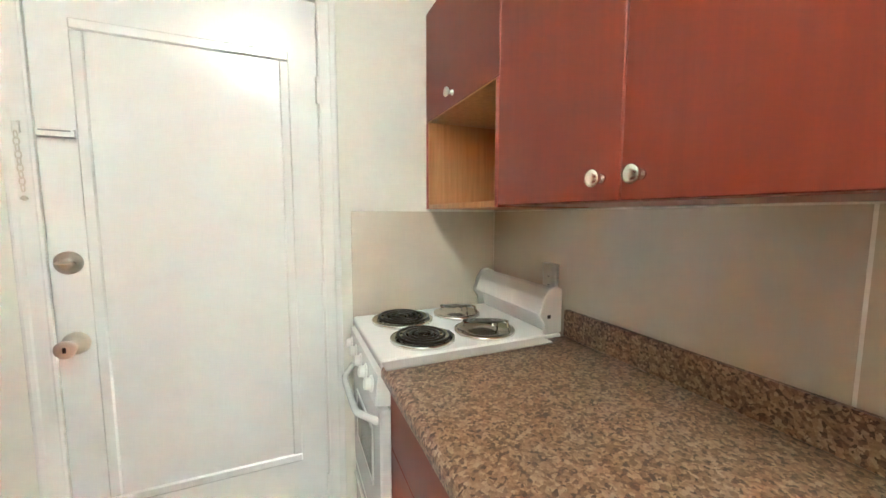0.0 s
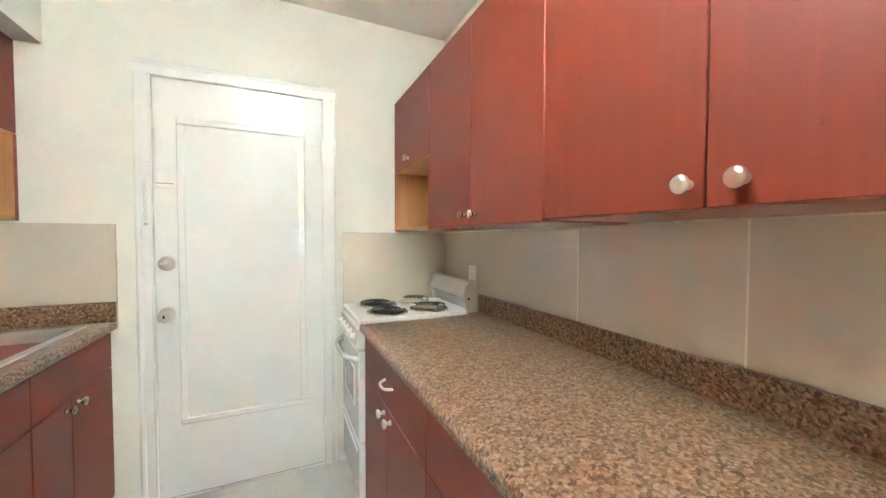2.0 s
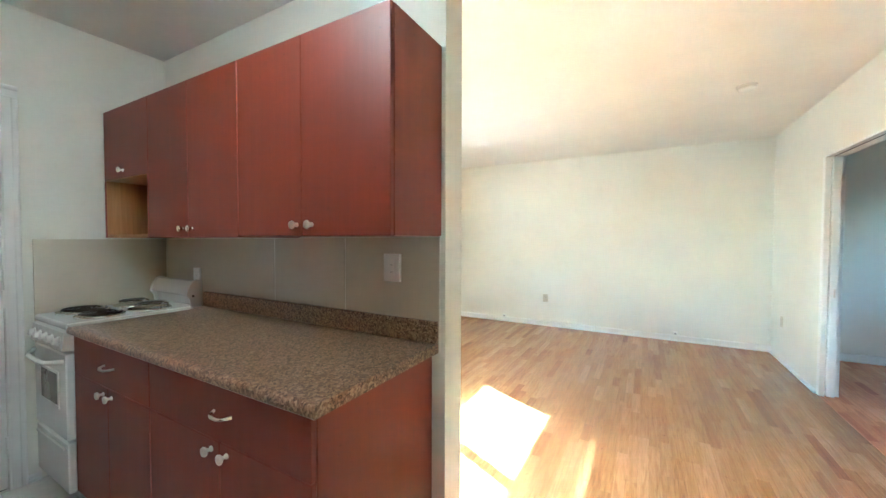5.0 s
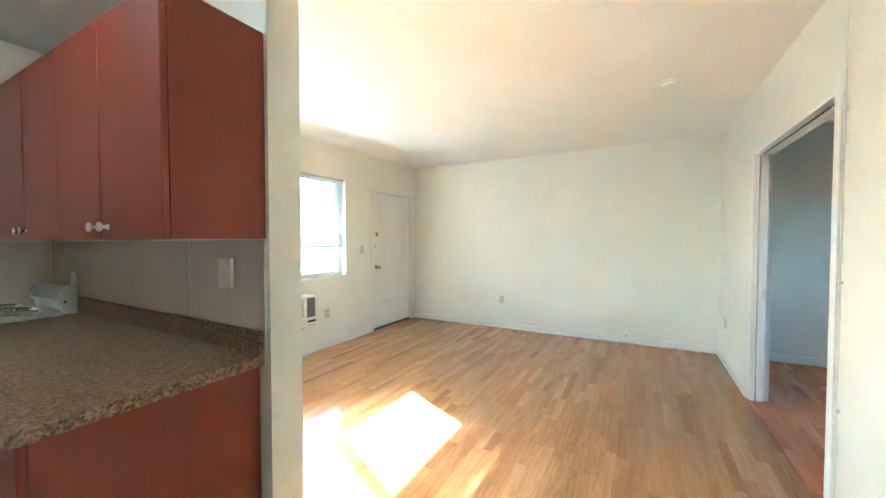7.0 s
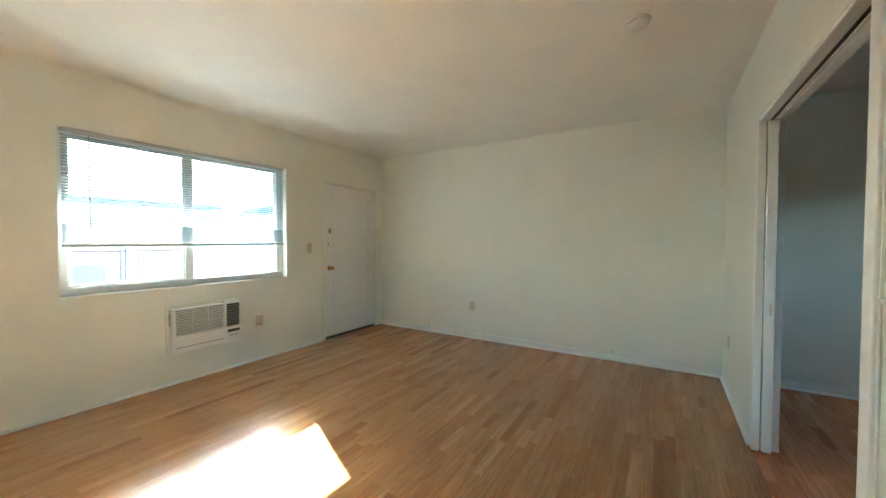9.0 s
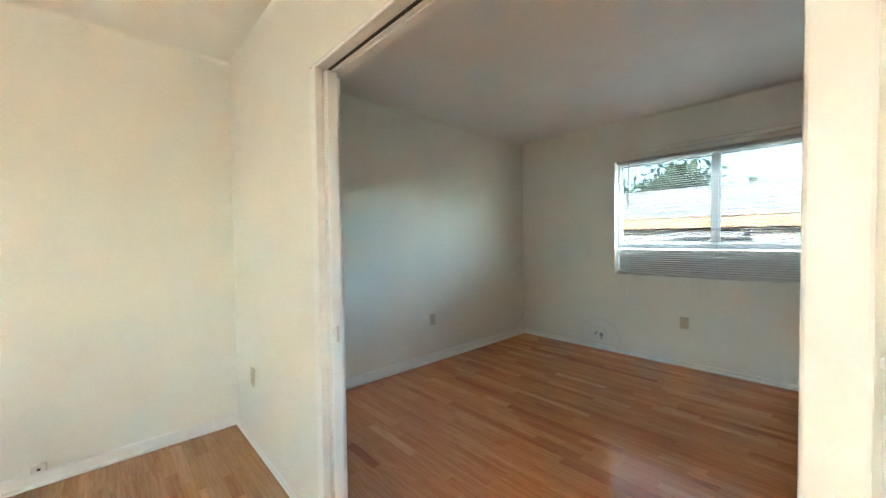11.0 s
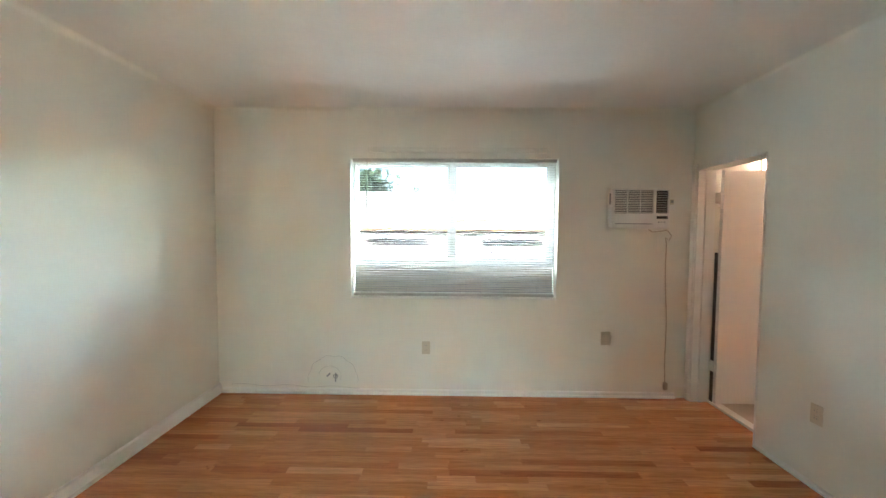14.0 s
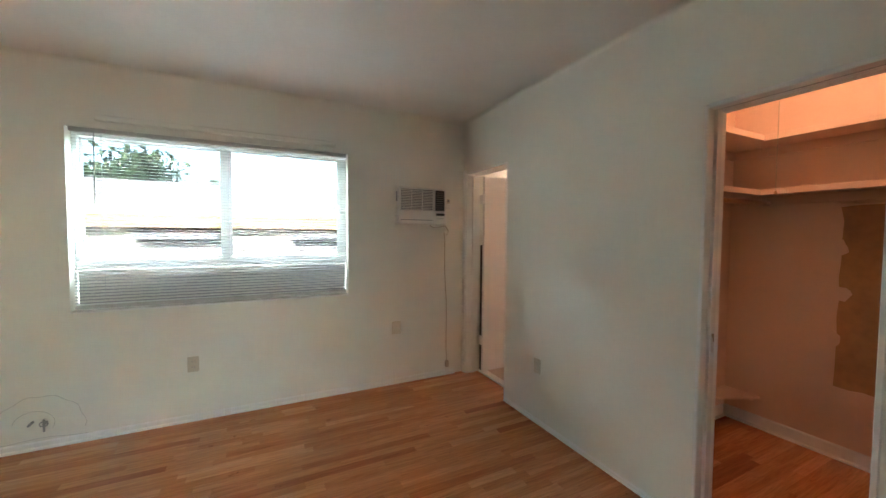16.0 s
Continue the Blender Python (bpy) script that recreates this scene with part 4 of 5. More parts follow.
mr = thing("bath_mirror", (-0.85, YB, 1.05), "plain mirror on the bathroom wall", "mirror")
part("glass", box(-1.25, -0.4, YB, YB + 0.006, 1.05, 1.95, 0.001), M_CHROME, mr)

# ---- kitchen: splashback panels, counters, cabinets ----
def piece_panel(parent, y0, y1, x, z0, z1):
    part("splash_panel", box(x - 0.006, x, y0 + 0.003, y1 - 0.003, z0, z1, 0.0004), M_SPLASH, parent)


sp = thing("splashback", (0, -1.1, 0.86), "glossy beige splashback panels on the kitchen partition wall", "splashback", kind="structure")
part("grout_bed", box(-0.0062, 0, -2.168, -0.012, 0.86, 1.322), M_GROUT, sp)
ys = [-2.168, -1.663, -1.157, -0.012]
for a, b in zip(ys, ys[1:]):
    piece_panel(sp, a, b, -0.001, 0.862, 1.324 if b < -1.2 else 1.319)
part("caulk_line", tube([(-0.0075, -2.166 + 0.1795 * k, 1.3225 - 0.0012 * k + 0.0006 * math.sin(k * 2.1)) for k in range(13)], 0.0028, n=6), M_CAULK, sp)
part("caulk_line", tube([(-0.0075, -0.016, 0.99), (-0.0075, -0.016, 1.312)], 0.003, n=6), M_CAULK, sp)
sp = thing("splashback", (-0.32, YN, 0.86), "glossy beige splashback panel behind the stove", "splashback", kind="structure")
part("splash_panel", box(-0.630, -0.007, YN - 0.006, YN, 0.5, 1.306, 0.0012), M_SPLASH, sp)
sp = thing("splashback", (-1.95, YN, 0.86), "glossy beige splashback panel beside the sink", "splashback", kind="structure")
part("splash_panel", box(XW + 0.007, -1.632, YN - 0.006, YN, 0.86, 1.336, 0.0012), M_SPLASH, sp)
sp = thing("splashback", (XW, -1.1, 0.86), "glossy beige splashback panels behind the sink", "splashback", kind="structure")
for a, b in zip([-2.15, -1.61, -1.08, -0.54], [-1.61, -1.08, -0.54, -0.012]):
    part("splash_panel", box(XW, XW + 0.006, a + 0.0012, b - 0.0012, 0.86, 1.34, 0.0012), M_SPLASH, sp)


def mushroom(t, at, d, n=18):
    """A turned cabinet knob on a face; d: the way it sticks out in x."""
    part("knob", lathe([(0, 0.009), (0.004, 0.009), (0.007, 0.0055), (0.015, 0.006), (0.019, 0.0135), (0.024, 0.0165), (0.028, 0.0145), (0.030, 0.007)], at, (d, 0, 0), n=n), M_NICKEL, t, "satin nickel knob", True)


def bow(t, x, y, z, d, half=0.048):
    pts = []
    for k in range(13):
        u = -1 + k / 6
        pts.append((x + d * 0.028 * (1 - u ** 4) + d * 0.001, y + u * half, z - 0.004 * (1 - u * u)))
    part("handle", tube(pts, 0.0048, n=8), M_NICKEL, t, "bowed satin nickel handle", True)


def upper_run(d, xb, xf, ys, zb, zt, knob_ys, nook_z, label_a, label_b, rise=0.0):
    """Wall cabinets along y. xb: wall; xf: front; d: the way the fronts look; ys: joints from the door wall on; rise: of each unit over the last."""
    th = 0.018
    t = thing("wall_cabinet", ((xb + xf) / 2, (ys[0] + ys[1]) / 2, zb), label_a, "cabinet", "wall cabinets")
    lo, hi = sorted((xb, xf - d * 0.02))
    y1, y0 = ys[0], ys[1]
    part("side_panel", box(lo, hi, y0, y0 + th, zb, zt, 0.001), M_REDEDGE, t)
    part("side_panel", box(lo, hi, y1 - th, y1, zb, zt, 0.001), M_REDEDGE, t)
    part("top_panel", box(lo, hi, y0 + th, y1 - th, zt - th, zt, 0.001), M_REDEDGE, t)
    part("niche_back", box(min(xb, xb + d * 0.008), max(xb, xb + d * 0.008), y0 + th, y1 - th, zb + th, nook_z), M_BIRCH, t, "birch ply back of the open niche")
    l2, h2 = sorted((xb + d * 0.008, xf - d * 0.003))
    part("niche_floor", box(l2, h2, y0 + th, y1 - th, zb, zb + th, 0.001), M_BIRCH, t)
    part("niche_top", box(l2, h2, y0 + th, y1 - th, nook_z, nook_z + th, 0.001), M_BIRCH, t)
    part("niche_side", box(l2, h2, y0 + th, y0 + th + 0.004, zb + th, nook_z), M_BIRCH, t)
    part("niche_side", box(l2, h2, y1 - th - 0.004, y1 - th, zb + th, nook_z), M_BIRCH, t)
    e0, e1 = sorted((xf, xf - d * 0.018))
    part("edge_band", box(e0, e1, y0, y0 + 0.016, zb, nook_z, 0.001), M_REDEDGE, t)
    part("edge_band", box(e0, e1, y1 - 0.016, y1, zb, nook_z, 0.001), M_REDEDGE, t)
    dr = part("door", box(e0, e1, y0 + 0.0015, y1 - 0.0015, nook_z + 0.003, zt, 0.0018), M_RED, t)
    mushroom(dr, (xf, (y0 + y1) / 2 + 0.02, nook_z + 0.045), d)
    pairs = list(zip(ys[1:], ys[2:]))
    for i in range(0, len(pairs), 2):
        two = pairs[i:i + 2]
        ya, yb = two[0][0], two[-1][1]
        zb += rise
        t = thing("wall_cabinet", ((xb + xf) / 2, (ya + yb) / 2, zb), label_b, "cabinet", "wall cabinets")
        lo, hi = sorted((xb, xf - d * 0.0195))
        part("body", box(lo, hi, yb, ya, zb, zt, 0.0015), M_REDEDGE if i + 2 < len(pairs) else M_RED, t)
        u0, u1 = sorted((xb + d * 0.012, xf - d * 0.021))
        # thin panel coloured as the laminate reflecting the counter
        part("underside", box(u0, u1, yb + 0.002, ya - 0.002, zb - 0.003, zb), M_UNDER, t, "cabinet underside with the counter's reflection in its pale pink")
        for k, (a, b) in enumerate(two):
            dr = part("door", box(e0, e1, b + 0.0015, a - 0.0015, zb - 0.001, zt, 0.0018), M_RED, t)
            mushroom(dr, (xf, knob_ys[i + k], zb + 0.039), d)


upper_run(-1, 0.0, -0.327, [-0.014, -0.566, -0.959, -1.360, -1.756, -2.172], 1.3155, 2.066,
          [-0.920, -1.000, -1.730, -1.811], 1.655, "cherry red wall cabinet with an open niche over the stove", "cherry red two-door wall cabinet over the counter", 0.005)
upper_run(1, XW, -1.945, [-0.014, -0.566, -0.959, -1.360, -1.756, -2.14], 1.345, 2.085,
          [-0.90, -1.02, -1.70, -1.81], 1.70, "cherry red wall cabinet with an open niche beside the door", "cherry red two-door wall cabinet over the sink")
slab("trim_soffit", XW, -1.86, -2.19, YN, 2.088, H, M_WALL, "cream painted soffit over the sink cabinets", "soffit")


def base_unit(d, xb, xf, y0, y1, top, drawer_z, knobs, handle, label, end=False):
    t = thing("base_cabinet", ((xb + xf) / 2, (y0 + y1) / 2, 0), label, "cabinet", "base cabinets")
    lo, hi = sorted((xb, xf - d * 0.02))
    bm = box(lo, hi, y0, y1, 0.09, top, 0.0015)
    lo2, hi2 = sorted((xb, xf - d * 0.075))
    part("body", bm, M_RED, t)
    part("toe_kick", box(lo2, hi2, y0 + 0.001, y1 - 0.001, 0, 0.09), M_REDEDGE, t)
    e0, e1 = sorted((xf, xf - d * 0.018))
    dr = part("drawer_front", box(e0, e1, y0 + 0.002, y1 - 0.002, drawer_z + 0.002, top - 0.012, 0.0018), M_RED, t)
    if handle is not None:
        bow(dr, xf, handle, (drawer_z + top) / 2 + 0.002, d)
    m = sum(knobs) / 2
    for a, b, k in ((m, y1, max(knobs)), (y0, m, min(knobs))):
        f = part("door", box(e0, e1, a + 0.0015, b - 0.0015, 0.095, drawer_z - 0.002, 0.0018), M_RED, t)
        mushroom(f, (xf, k, drawer_z - 0.032), d)
    return t


base_unit(-1, -0.004, -0.612, -1.250, -0.502, 0.857, 0.668, (-0.917, -0.835), -0.900, "cherry red base cabinet with drawer beside the stove")
base_unit(-1, -0.004, -0.612, -2.132, -1.251, 0.857, 0.668, (-1.752, -1.668), -1.735, "cherry red base cabinet with drawer at the counter end")
base_unit(1, XW + 0.004, -1.658, -0.600, -0.012, 0.857, 0.686, (-0.405, -0.322), None, "cherry red sink cabinet with a false drawer front")
base_unit(1, XW + 0.004, -1.658, -1.350, -0.601, 0.857, 0.686, (-1.02, -0.93), -0.975, "cherry red base cabinet under the sink counter")
base_unit(1, XW + 0.004, -1.658, -2.120, -1.351, 0.857, 0.686, (-1.78, -1.69), -1.735, "cherry red base cabinet at the end of the sink counter")


def rolled(xf, xb, d, z0, z1):
    """Section of a worktop with a rounded front edge, from front to back, as (x, z)."""
    r = (z1 - z0) / 2
    pts = [(xb, z0), (xb, z1)]
    for k in range(7):
        a = math.pi / 2 - math.pi / 2 * k / 6
        pts.append((xf - d * r * (1 - math.cos(a)), z1 - r + r * math.sin(a)))
    pts += [(xf, z0 + 0.006), (xf - d * 0.006, z0)]
    return pts


ct = thing("worktop", (-0.31, -1.33, 0.857), "brown speckled laminate worktop with a rounded front edge", "worktop")
part("top", prism(rolled(-0.634, -0.006, -1, 0.857, 0.895), "y", -2.162, -0.494), M_TOP, ct)
part("upstand", box(-0.026, -0.0065, -2.164, -0.494, 0.895, 0.985, 0.004), M_TOP, ct)
part("metal_strip", box(-0.630, -0.10, -0.536, -0.4855, 0.8945, 0.8995, 0.0015), M_STRIP, ct, "pale metal joint strip beside the stove")
ct = thing("worktop", (-1.95, -1.08, 0.857), "brown speckled laminate worktop round the sink", "worktop")
top = prism(rolled(-1.636, -1.72, 1, 0.857, 0.895), "y", -2.15, -0.0165)
box(XW + 0.007, -2.16, -2.15, -0.0165, 0.857, 0.895, 0, top)
box(-2.16, -1.72, -0.14, -0.0165, 0.857, 0.895, 0, top)
box(-2.16, -1.72, -2.15, -0.98, 0.857, 0.895, 0, top)
part("top", top, M_TOP, ct)
part("upstand", box(XW + 0.026, -1.634, YN - 0.026, YN - 0.0065, 0.8955, 0.985, 0.003), M_TOP, ct)
part("upstand", box(XW + 0.0065, XW + 0.026, -2.15, YN - 0.0065, 0.8955, 0.985, 0.003), M_TOP, ct)
sk = thing("kitchen_sink", (-1.94, -0.56, 0.72), "stainless steel drop-in sink with a wide rim", "sink")
rim = bmesh.new()
for a in ((-2.18, -1.70, -0.15, -0.12), (-2.18, -1.70, -1.0, -0.97), (-2.18, -2.15, -0.97, -0.15), (-1.73, -1.70, -0.97, -0.15)):
    box(a[0], a[1], a[2], a[3], 0.894, 0.902, 0.002, rim)
part("rim", rim, M_STEEL, sk)
bowl = bmesh.new()
for a in ((-2.152, -1.728, -0.155, -0.148, 0.73, 0.898), (-2.152, -1.728, -0.972, -0.965, 0.73, 0.898), (-2.152, -2.145, -0.965, -0.155, 0.73, 0.898), (-1.735, -1.728, -0.965, -0.155, 0.73, 0.898), (-2.152, -1.728, -0.972, -0.148, 0.722, 0.73)):
    box(*a, 0, bowl)
part("bowl", bowl, M_STEEL, sk)
part("drain", lathe([(0, 0.04), (0.004, 0.04), (0.005, 0.03)], (-1.94, -0.56, 0.73), (0, 0, 1), n=18), M_CHROME, sk)

# ---- stove ----
sv = thing("stove", (-0.32, -0.25, 0), "white enamel electric coil stove with burners lifted", "stove")
S0, S1 = -0.484, -0.022
part("body", box(-0.60, -0.02, S0, S1, 0.045, 0.872, 0.003), M_ENAMEL, sv)
part("cooktop", box(-0.632, -0.022, S0 - 0.002, S1 + 0.002, 0.872, 0.904, 0.010, seg=3), M_ENAMEL, sv)
part("base_plinth", box(-0.56, -0.03, S0 + 0.012, S1 - 0.012, 0.012, 0.045), M_DARK, sv, "dark recessed plinth")
for fx in (-0.54, -0.06):
    for fy in (S0 + 0.03, S1 - 0.03):
        part("foot", lathe([(0, 0.016), (0.012, 0.016)], (fx, fy, 0), (0, 0, 1), n=10), M_BLACK, sv)
cp = part("control_panel", prism([(-0.60, 0.768), (-0.650, 0.776), (-0.640, 0.864), (-0.60, 0.874)], "y", S0, S1, 0.003), M_ENAMEL, sv)
for k in range(5):
    yk = S1 - 0.055 - 0.088 * k
    part("control_knob", lathe([(0, 0.023), (0.004, 0.023), (0.006, 0.018), (0.022, 0.016), (0.024, 0.012)], (-0.645, yk, 0.818), (-1, 0, 0.11), n=18), M_WHITEPL, cp)
od = part("oven_door", box(-0.636, -0.602, S0 + 0.004, S1 - 0.004, 0.335, 0.756, 0.006), M_ENAMEL, sv)
part("oven_window", box(-0.639, -0.634, S0 + 0.11, S1 - 0.11, 0.49, 0.645, 0.001), M_OVENGL, od, "dark oven window")
wf = None
for a in ((S0 + 0.095, S1 - 0.095, 0.475, 0.49), (S0 + 0.095, S1 - 0.095, 0.645, 0.66), (S0 + 0.095, S0 + 0.11, 0.49, 0.645), (S1 - 0.11, S1 - 0.095, 0.49, 0.645)):
    wf = box(-0.641, -0.634, a[0], a[1], a[2], a[3], 0.002, wf)
part("window_trim", wf, M_ENAMEL, od)
hp = [(-0.638 - 0.045 * min(1, 5 * min(k, 16 - k) / 16), S0 + 0.02 + (S1 - S0 - 0.04) * k / 16, 0.722 - 0.012 * math.sin(math.pi * k / 16)) for k in range(17)]
part("door_handle", tube(hp, 0.011, n=10), M_ENAMEL, od, "curved white oven handle", True)
dw = part("drawer", box(-0.634, -0.602, S0 + 0.004, S1 - 0.004, 0.075, 0.322, 0.006), M_ENAMEL, sv)
part("drawer_lip", box(-0.644, -0.632, S0 + 0.03, S1 - 0.03, 0.285, 0.300, 0.004), M_ENAMEL, dw)
bg = [(-0.022, 0.904), (-0.022, 1.045), (-0.05, 1.056), (-0.072, 1.050), (-0.092, 1.022), (-0.108, 0.975), (-0.104, 0.965), (-0.078, 0.962), (-0.066, 0.904)]
part("backguard", prism(bg, "y", S0 + 0.016, S1 - 0.016, 0.003), M_ENAMEL, sv, "curved white backguard")
for ya, yb in ((S0, S0 + 0.015), (S1 - 0.015, S1)):
    part("end_cap", prism([(-0.022, 0.904), (-0.022, 1.051), (-0.052, 1.062), (-0.076, 1.055), (-0.098, 1.024), (-0.114, 0.97), (-0.094, 0.942), (-0.09, 0.904)], "y", ya, yb, 0.003), M_ENAMEL, sv)
part("panel_hole", box(-0.082, -0.07, S0 - 0.0015, S0 + 0.001, 0.957, 0.969), M_DARK, sv)


def burner(cx, cy, r, lifted):
    pan = part("drip_pan", lathe([(0, r * 1.16), (0.009, r * 1.16), (0.0105, r * 1.08), (0.005, r * 0.98), (0.002, r * 0.5), (0.003, 0.004)], (cx, cy, 0.9035), (0, 0, 1), n=30), M_CHROME, sv, "chrome drip pan", True)
    r = r * (0.8 if lifted else 1.0)
    turns = 4 if r > 0.075 else 3.4
    pts = []
    n = int(turns * 20)
    for k in range(n + 1):
        u = k / n
        a = 2 * math.pi * turns * u
        rr = 0.014 + (r - 0.014) * u
        pts.append(Vector((rr * math.cos(a), rr * math.sin(a), 0)))
    tilt = Matrix.Rotation(radians(-12 if lifted else 1.5), 3, "X") @ Matrix.Rotation(radians(4 if lifted else 1), 3, "Y")
    up = Vector((cx, cy, 0.938 if lifted else 0.920))
    co = part("coil", tube([up + tilt @ p for p in pts], 0.0048, n=6), M_COILUP if lifted else M_COIL, pan, "lifted grey coil" if lifted else "dark coil burner", True)
    legs = None
    for k in range(3):
        a = 2 * math.pi * k / 3 + 0.4
        e = up + tilt @ Vector((r * math.cos(a), r * math.sin(a), -0.006))
        legs = tube([up + Vector((0, 0, -0.006)), e, e + Vector((0, 0, -0.012))], 0.0028, legs, n=5)
    part("spider", legs, M_CHROME, pan)
    if lifted:
        q = up + tilt @ Vector((r, 0.0, 0))
        part("terminal", tube([q, q + Vector((0.02, 0, -0.006)), q + Vector((0.024, 0, -0.034))], 0.005, n=6), M_CHROME, pan)


burner(-0.470, -0.145, 0.096, False)
burner(-0.470, -0.366, 0.088, False)
burner(-0.250, -0.145, 0.078, True)
burner(-0.250, -0.368, 0.088, True)

# ---- unseen lamp added to light the kitchen ----
kl = thing("kitchen_fill_lamp", (-1.05, -1.75, H), "unseen round glowing lamp added to light the kitchen", "lamp")
part("lamp_base", lathe([(0, 0.21), (0.02, 0.21), (0.024, 0.19)], (-1.05, -1.75, H), (0, 0, -1), n=28), M_WHITEPL, kl)
part("glass_dome", lathe([(0.02, 0.2), (0.05, 0.195), (0.08, 0.17), (0.105, 0.12), (0.118, 0.06), (0.121, 0.01)], (-1.05, -1.75, H), (0, 0, -1), n=28), M_LAMP, kl, "glowing glass dome", True)


# ---- outdoors ----
GZ = -3.1
g = bmesh.new()
bmesh.ops.create_grid(g, x_segments=1, y_segments=1, size=900, matrix=Matrix.Translation((0, 0, GZ)))
tagged(new("ground", finish("ground", g, M_GROUND)), "pale paved yard and street below", "ground", kind="structure")


def far_window(t, x, y, z, w, h, out, material):
    """out: the way the wall looks in y."""
    wd = part("window", frame_bars(x - w / 2, x + w / 2, z - h / 2, z + h / 2, 0.07, min(y, y + out * 0.05), max(y, y + out * 0.05)), M_STUCCO, t)
    part("pane", box(x - w / 2 + 0.07, x + w / 2 - 0.07, min(y, y + out * 0.02), max(y, y + out * 0.02), z - h / 2 + 0.07, z + h / 2 - 0.07), material, wd)
    return wd


slab("roof_eave", -4.0, 8.0, 0.215, 2.06, 2.62, 2.74, M_STUCCO, "pale overhanging roof above the entrance gallery", "roof")

# pink house across the street
ph = thing("pink_house", (6, 23, GZ), "pink stucco house with white doors and windows", "house")
part("wall", box(-2, 15, 20, 26, GZ, 1.9), M_PINK, ph)
rf = prism([(-2.5, 1.9), (15.5, 1.9), (15.5, 2.1), (12, 3.3), (1, 3.3), (-2.5, 2.1)], "y", 19.4, 26.6)
part("roof", rf, M_ROOF, ph, "pale tile roof")
for x in (3.2, 6.0, 11.6):
    far_window(ph, x, 20, -0.55, 1.5, 1.2, -1, M_GREYWIN)
for x, m in ((8.55, M_STUCCO), (13.5, M_BLUE)):
    dd = part("door", box(x - 0.5, x + 0.5, 19.94, 20, GZ + 1.5, GZ + 3.7, 0.02), m, ph)
    part("fan_light", lathe([(0, 0.32), (0.02, 0.32)], (x, 19.94, GZ + 3.3), (0, -1, 0), n=14), M_GREYWIN, dd)
part("landing", box(7.2, 15, 18.8, 20, GZ, GZ + 1.5, 0.02), M_PINK, ph)
part("railing", tube([(7.3, 18.9, GZ + 2.4), (14.9, 18.9, GZ + 2.4)], 0.03, n=6), M_STUCCO, ph)
for x in (4.5, 7.35, 7.55):
    part("downpipe", tube([(x, 19.93, GZ), (x, 19.93, 1.8)], 0.05, n=6), M_GREYWIN, ph)
# white neighbour on the other side
wh = thing("white_house", (10, 12, GZ), "white stucco house with a low grey hipped roof", "house")
part("wall", box(6.7, 15, 9, 11.5, GZ, 1.95), M_WHITEST, wh)
part("roof", prism([(6.4, 1.95), (15.3, 1.95), (15.3, 2.05), (11.5, 2.75), (9.0, 2.75), (6.4, 2.05)], "y", 8.7, 11.8), M_GREYROOF, wh, "grey shingle roof")
# long house behind the bedroom
bh = thing("back_house", (3, -19, GZ), "white stucco house with tan fascia and pale tile roof", "house")
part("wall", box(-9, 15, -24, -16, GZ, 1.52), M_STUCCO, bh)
part("fascia", box(-9.4, 15.4, -15.72, -15.6, 1.52, 1.82, 0.01), M_FASCIA, bh, "tan painted fascia board")
part("soffit", box(-9.4, 15.4, -16, -15.72, 1.50, 1.54), M_FASCIA, bh)
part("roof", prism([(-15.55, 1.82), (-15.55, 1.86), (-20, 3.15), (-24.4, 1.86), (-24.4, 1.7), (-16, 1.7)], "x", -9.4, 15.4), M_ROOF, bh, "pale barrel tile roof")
rg = random.Random(8)
for r in range(7):
    y = -15.55 - r * 0.6
    bm = None
    pts = []
    for k in range(60):
        x = -9.3 + 24.6 * k / 59
        pts.append((x, y - 0.15, 1.90 + r * 0.174 + rg.uniform(-0.02, 0.035)))
    part("tile_course", tube(pts, 0.05, n=5), M_ROOF, bh)
for x in (0.4, 4.0, 8.0, -4.0):
    far_window(bh, x, -16, 0.85, 1.7, 0.95, 1, M_GREYWIN)
    part("awning", prism([(-16.0, 1.46), (-15.55, 1.3), (-15.55, 1.24), (-16.0, 1.38)], "x", x - 0.95, x + 0.95), M_GREYWIN, bh)


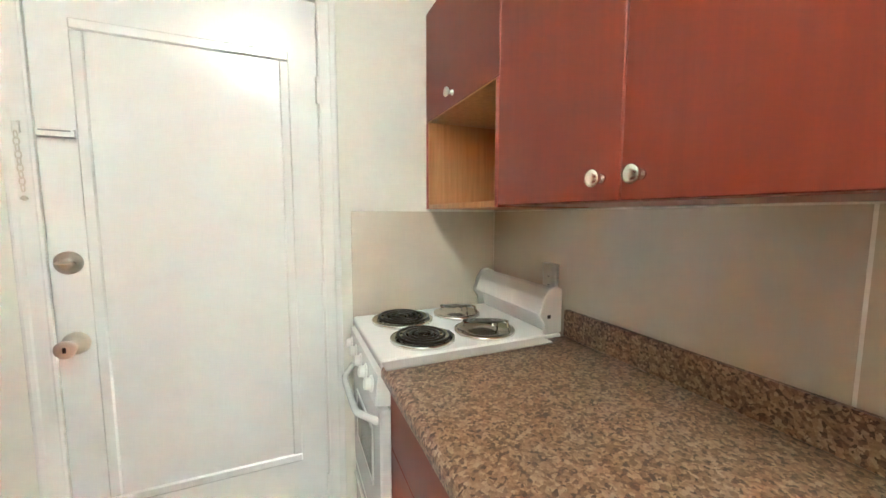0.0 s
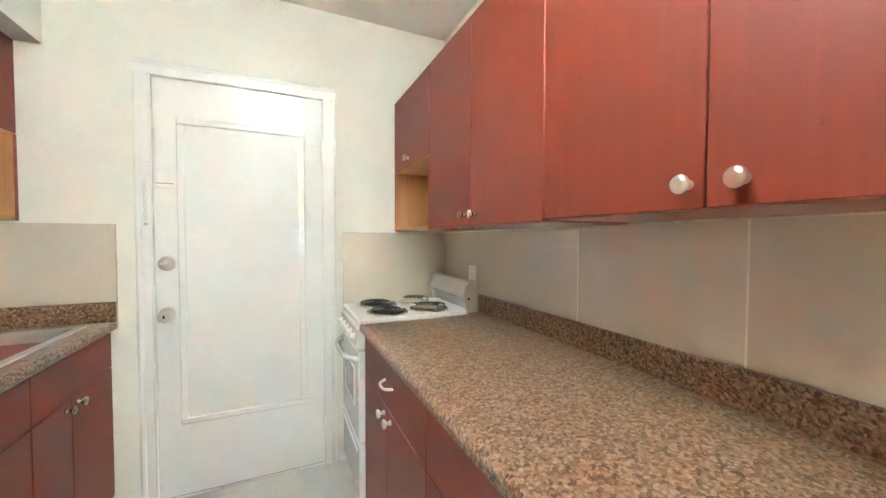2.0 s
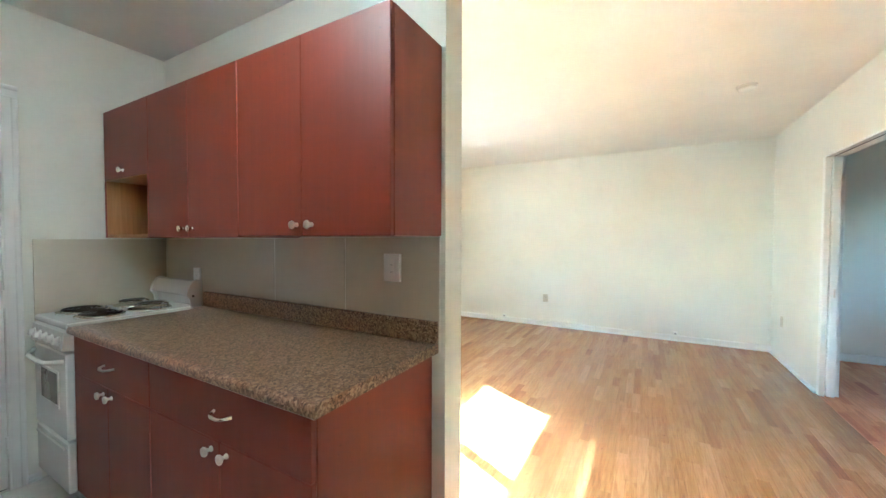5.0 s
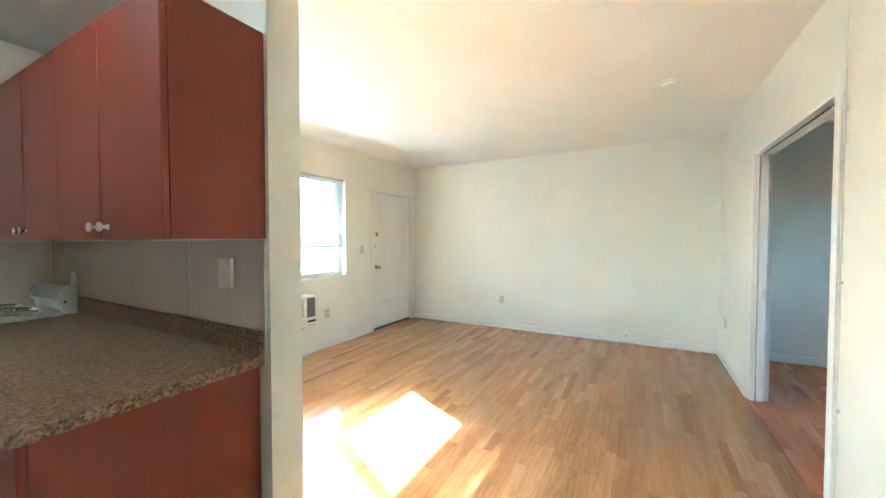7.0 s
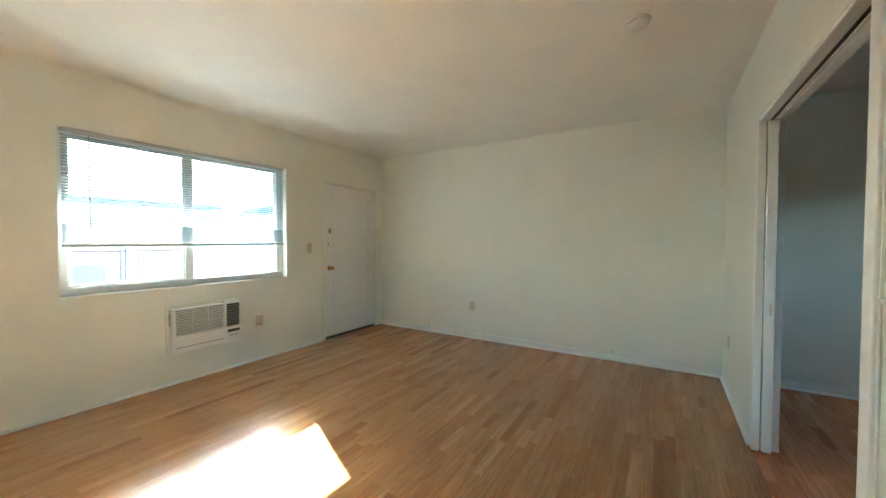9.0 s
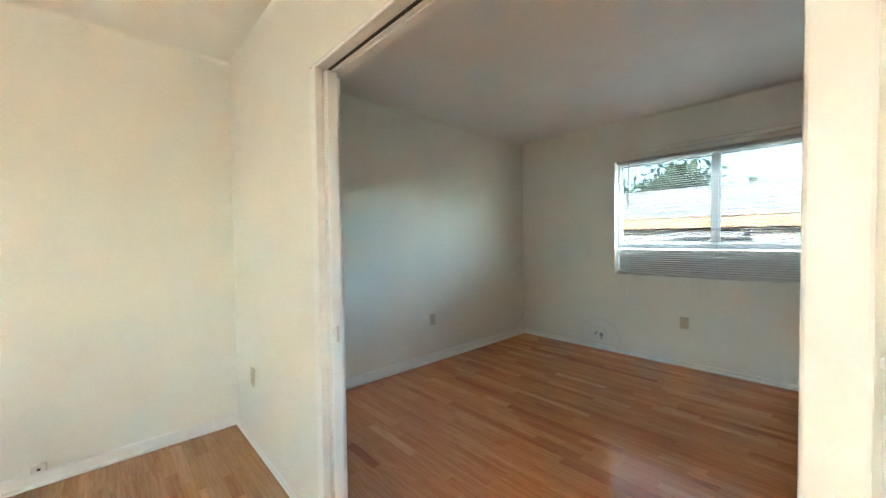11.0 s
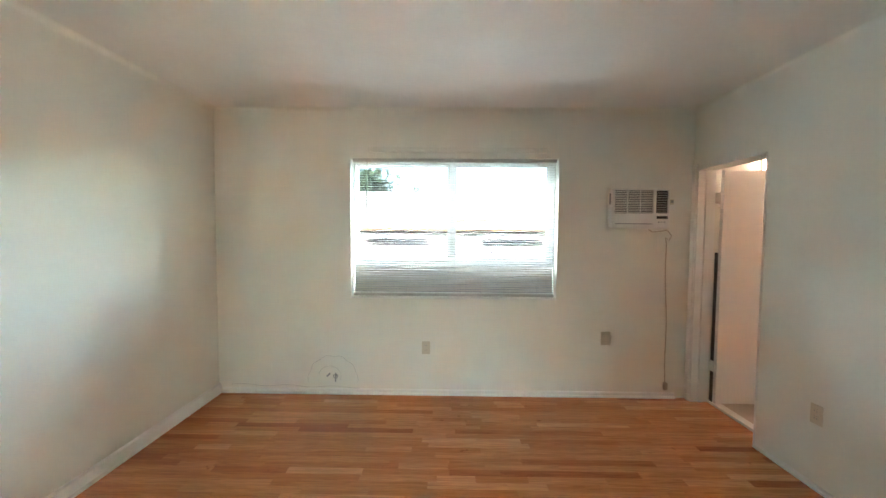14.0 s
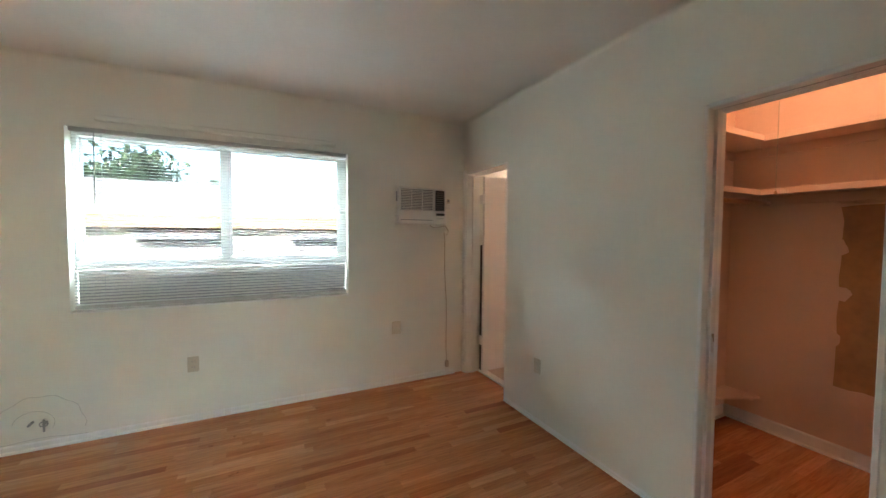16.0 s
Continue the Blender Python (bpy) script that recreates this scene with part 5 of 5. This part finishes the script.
def tree(x, y, h, spread, seed, label, n_leaf=1100):
    rg = random.Random(seed)
    t = thing("tree", (x, y, GZ), label, "tree")
    tr = None
    base = Vector((x, y, GZ))
    top = base + Vector((rg.uniform(-0.3, 0.3), rg.uniform(-0.3, 0.3), h * 0.62))
    for k in range(6):
        a, b = base.lerp(top, k / 6), base.lerp(top, (k + 1) / 6 + 0.02)
        tr = tube([a, b], 0.17 * (1 - 0.09 * k), tr, n=8)
    ends = []
    for k in range(9):
        a = 2 * math.pi * k / 9 + rg.uniform(-0.3, 0.3)
        s = base.lerp(top, rg.uniform(0.65, 1.0))
        e = s + Vector((math.cos(a) * spread * rg.uniform(0.4, 0.8), math.sin(a) * spread * rg.uniform(0.4, 0.8), h * rg.uniform(0.1, 0.32)))
        m = s.lerp(e, 0.5) + Vector((0, 0, 0.15))
        tr = tube([s, m, e], 0.05, tr, n=6)
        ends += [e, m, s.lerp(e, 0.75)]
    part("trunk", tr, M_BARK, t)
    vs, fs = [], []
    for k in range(n_leaf):
        c = Vector(rg.choice(ends)) + Vector((rg.gauss(0, spread * 0.2), rg.gauss(0, spread * 0.2), rg.gauss(0, spread * 0.16)))
        q = Euler((rg.uniform(0, 6.3), rg.uniform(0, 6.3), rg.uniform(0, 6.3))).to_matrix()
        s = rg.uniform(0.13, 0.27)
        i = len(vs)
        vs += [tuple(c - base + q @ Vector(p)) for p in ((-s, 0, 0), (0, -s * 0.45, 0.02), (s, 0, 0), (0, s * 0.45, 0.02))]
        fs.append((i, i + 1, i + 2, i + 3))
    me = bpy.data.meshes.new("crown")
    me.from_pydata(vs, [], fs)
    me.materials.append(M_LEAF)
    ob = new("crown", me)
    ob.parent = t
    return t


tree(7.9, -26.5, 9.2, 3.1, 1, "leafy green tree behind the tiled roof", 5200)
tree(4.6, -29, 7.6, 1.8, 2, "small green tree behind the tiled roof", 2400)
tree(-0.8, -30, 7.4, 2.4, 3, "low green tree beyond the tiled roof", 3000)
tree(2.6, 13.5, 4.6, 1.0, 5, "young palm-like tree in front of the pink house", 700)
for k, (za, zb) in enumerate(((0.35, 0.15), (1.3, 1.6))):
    pts = [(-6 + 26 * i / 24, 11.0 + 0.15 * k, za + (zb - za) * i / 24 - 0.55 * (1 - (i / 12 - 1) ** 2)) for i in range(25)]
    solo("overhead_cable", tube(pts, 0.018, n=5), M_CABLE, "thin dark overhead cable across the street", "cable")
pl = thing("utility_pole", (-6, 11.05, GZ), "grey wooden utility pole carrying the cables", "pole")
part("pole", lathe([(0, 0.14), (6.5, 0.10)], (-6, 11.08, GZ), (0, 0, 1), n=12), M_BARK, pl)
pl = thing("utility_pole", (20, 11.05, GZ), "grey wooden utility pole carrying the cables", "pole")
part("pole", lathe([(0, 0.14), (6.5, 0.10)], (20, 11.08, GZ), (0, 0, 1), n=12), M_BARK, pl)

# ---- floor boards and tiles, piece by piece ----
def board_mesh(length, width, finish_name, cache={}):
    key = (round(length, 3), round(width, 4), finish_name)
    if key not in cache:
        l, w, c, t = length / 2 - 0.00005, width / 2 - 0.00005, 0.0003, 0.012
        rings = [[(-l, -w), (l, -w), (l, w), (-l, w)], [(-l + c, -w + c), (l - c, -w + c), (l - c, w - c), (-l + c, w - c)]]
        vs = [(x, y, -t) for x, y in rings[0]] + [(x, y, -c) for x, y in rings[0]] + [(x, y, 0) for x, y in rings[1]]
        fs = [(8, 9, 10, 11)]
        for i in range(4):
            j = (i + 1) % 4
            fs += [(i, j, 4 + j, 4 + i), (4 + i, 4 + j, 8 + j, 8 + i)]
        me = bpy.data.meshes.new("floor_board")
        me.from_pydata(vs, [], fs)
        cache[key] = me
    return cache[key]


def lay(name, x0, x1, y0, y1, near, parent_label, seed, limit=900, width=0.057, lengths=(0.23, 0.31, 0.38, 0.46, 0.53, 0.69, 0.84), mats=None, piece="floor_board", half_bond=False):
    """Boards in rows along x. near: the stretch of the plan in which each board is an object of its own."""
    mats = mats or (M_BOARD, M_BOARDS)
    rng = random.Random(seed)
    base = thing(name, (x0, y0, 0), parent_label, "floor", kind="structure")
    rest_v, rest_f, count = [], [], 0
    y = y0
    while y < y1 - 0.004:
        w = min(width, y1 - y)
        x = x0 - (rng.random() * 0.5 if len(lengths) > 1 else 0.0)
        while x < x1 - 0.004:
            l = rng.choice(lengths)
            a, b = max(x, x0), min(x + l, x1)
            if x1 - b < 0.06:
                b = x1
            if b - a > 0.01:
                cx, cy = (a + b) / 2, y + w / 2
                me = board_mesh(b - a, w, mats[0].name)
                if near[0] < cx < near[1] and near[2] < cy < near[3] and count < limit:
                    if not me.materials:
                        me.materials.append(mats[0])
                    ob = new(piece, me)
                    ob.parent = base
                    ob.location = (cx - x0, cy - y0, 0)
                    count += 1
                else:
                    n = len(rest_v)
                    rest_v += [(v.co.x + cx - x0, v.co.y + cy - y0, v.co.z) for v in me.vertices]
                    rest_f += [tuple(i + n for i in p.vertices) for p in me.polygons]
            x = b if b < x1 else x1
        y += w
    if rest_v:
        me = bpy.data.meshes.new(piece + "s_far")
        me.from_pydata(rest_v, [], rest_f)
        me.materials.append(mats[1])
        ob = new(piece + "s_far", me)
        ob.parent = base
        tagged(ob, "more oak strip boards of the same floor" if "board" in piece else "more tiles of the same floor", kind="stuff")
    return base


lay("floor_living", 0.0, XE, YS, YN, (0, 5, -5, 0), "honey oak strip floor, glossy varnish, short boards", 3)
lay("floor_bedroom", 0.0, XE, YB, YS, (0, 5, -8, -4), "amber oak strip floor with worn varnish", 5, mats=(M_AMBER, M_AMBERS))
lay("floor_closet", XC, 0.0, -5.97, YSB, (-2, 0, -6, -4), "amber oak strip floor inside the closet", 7, mats=(M_AMBER, M_AMBERS))
lay("floor_kitchen", XW, 0.0, YS, YN, (XW, 0, -5.0, 0), "pale grey square floor tiles in the kitchen", 9, width=0.305, lengths=(0.305,), mats=(M_TILE, M_TILE), piece="floor_tile")
lay("floor_bathroom", -1.78, 0.0, YB, -6.06, (-2, 0.1, -8, -6), "beige square bathroom floor tiles", 11, width=0.3, lengths=(0.3,), mats=(M_BATHTILE, M_BATHTILE), piece="floor_tile")
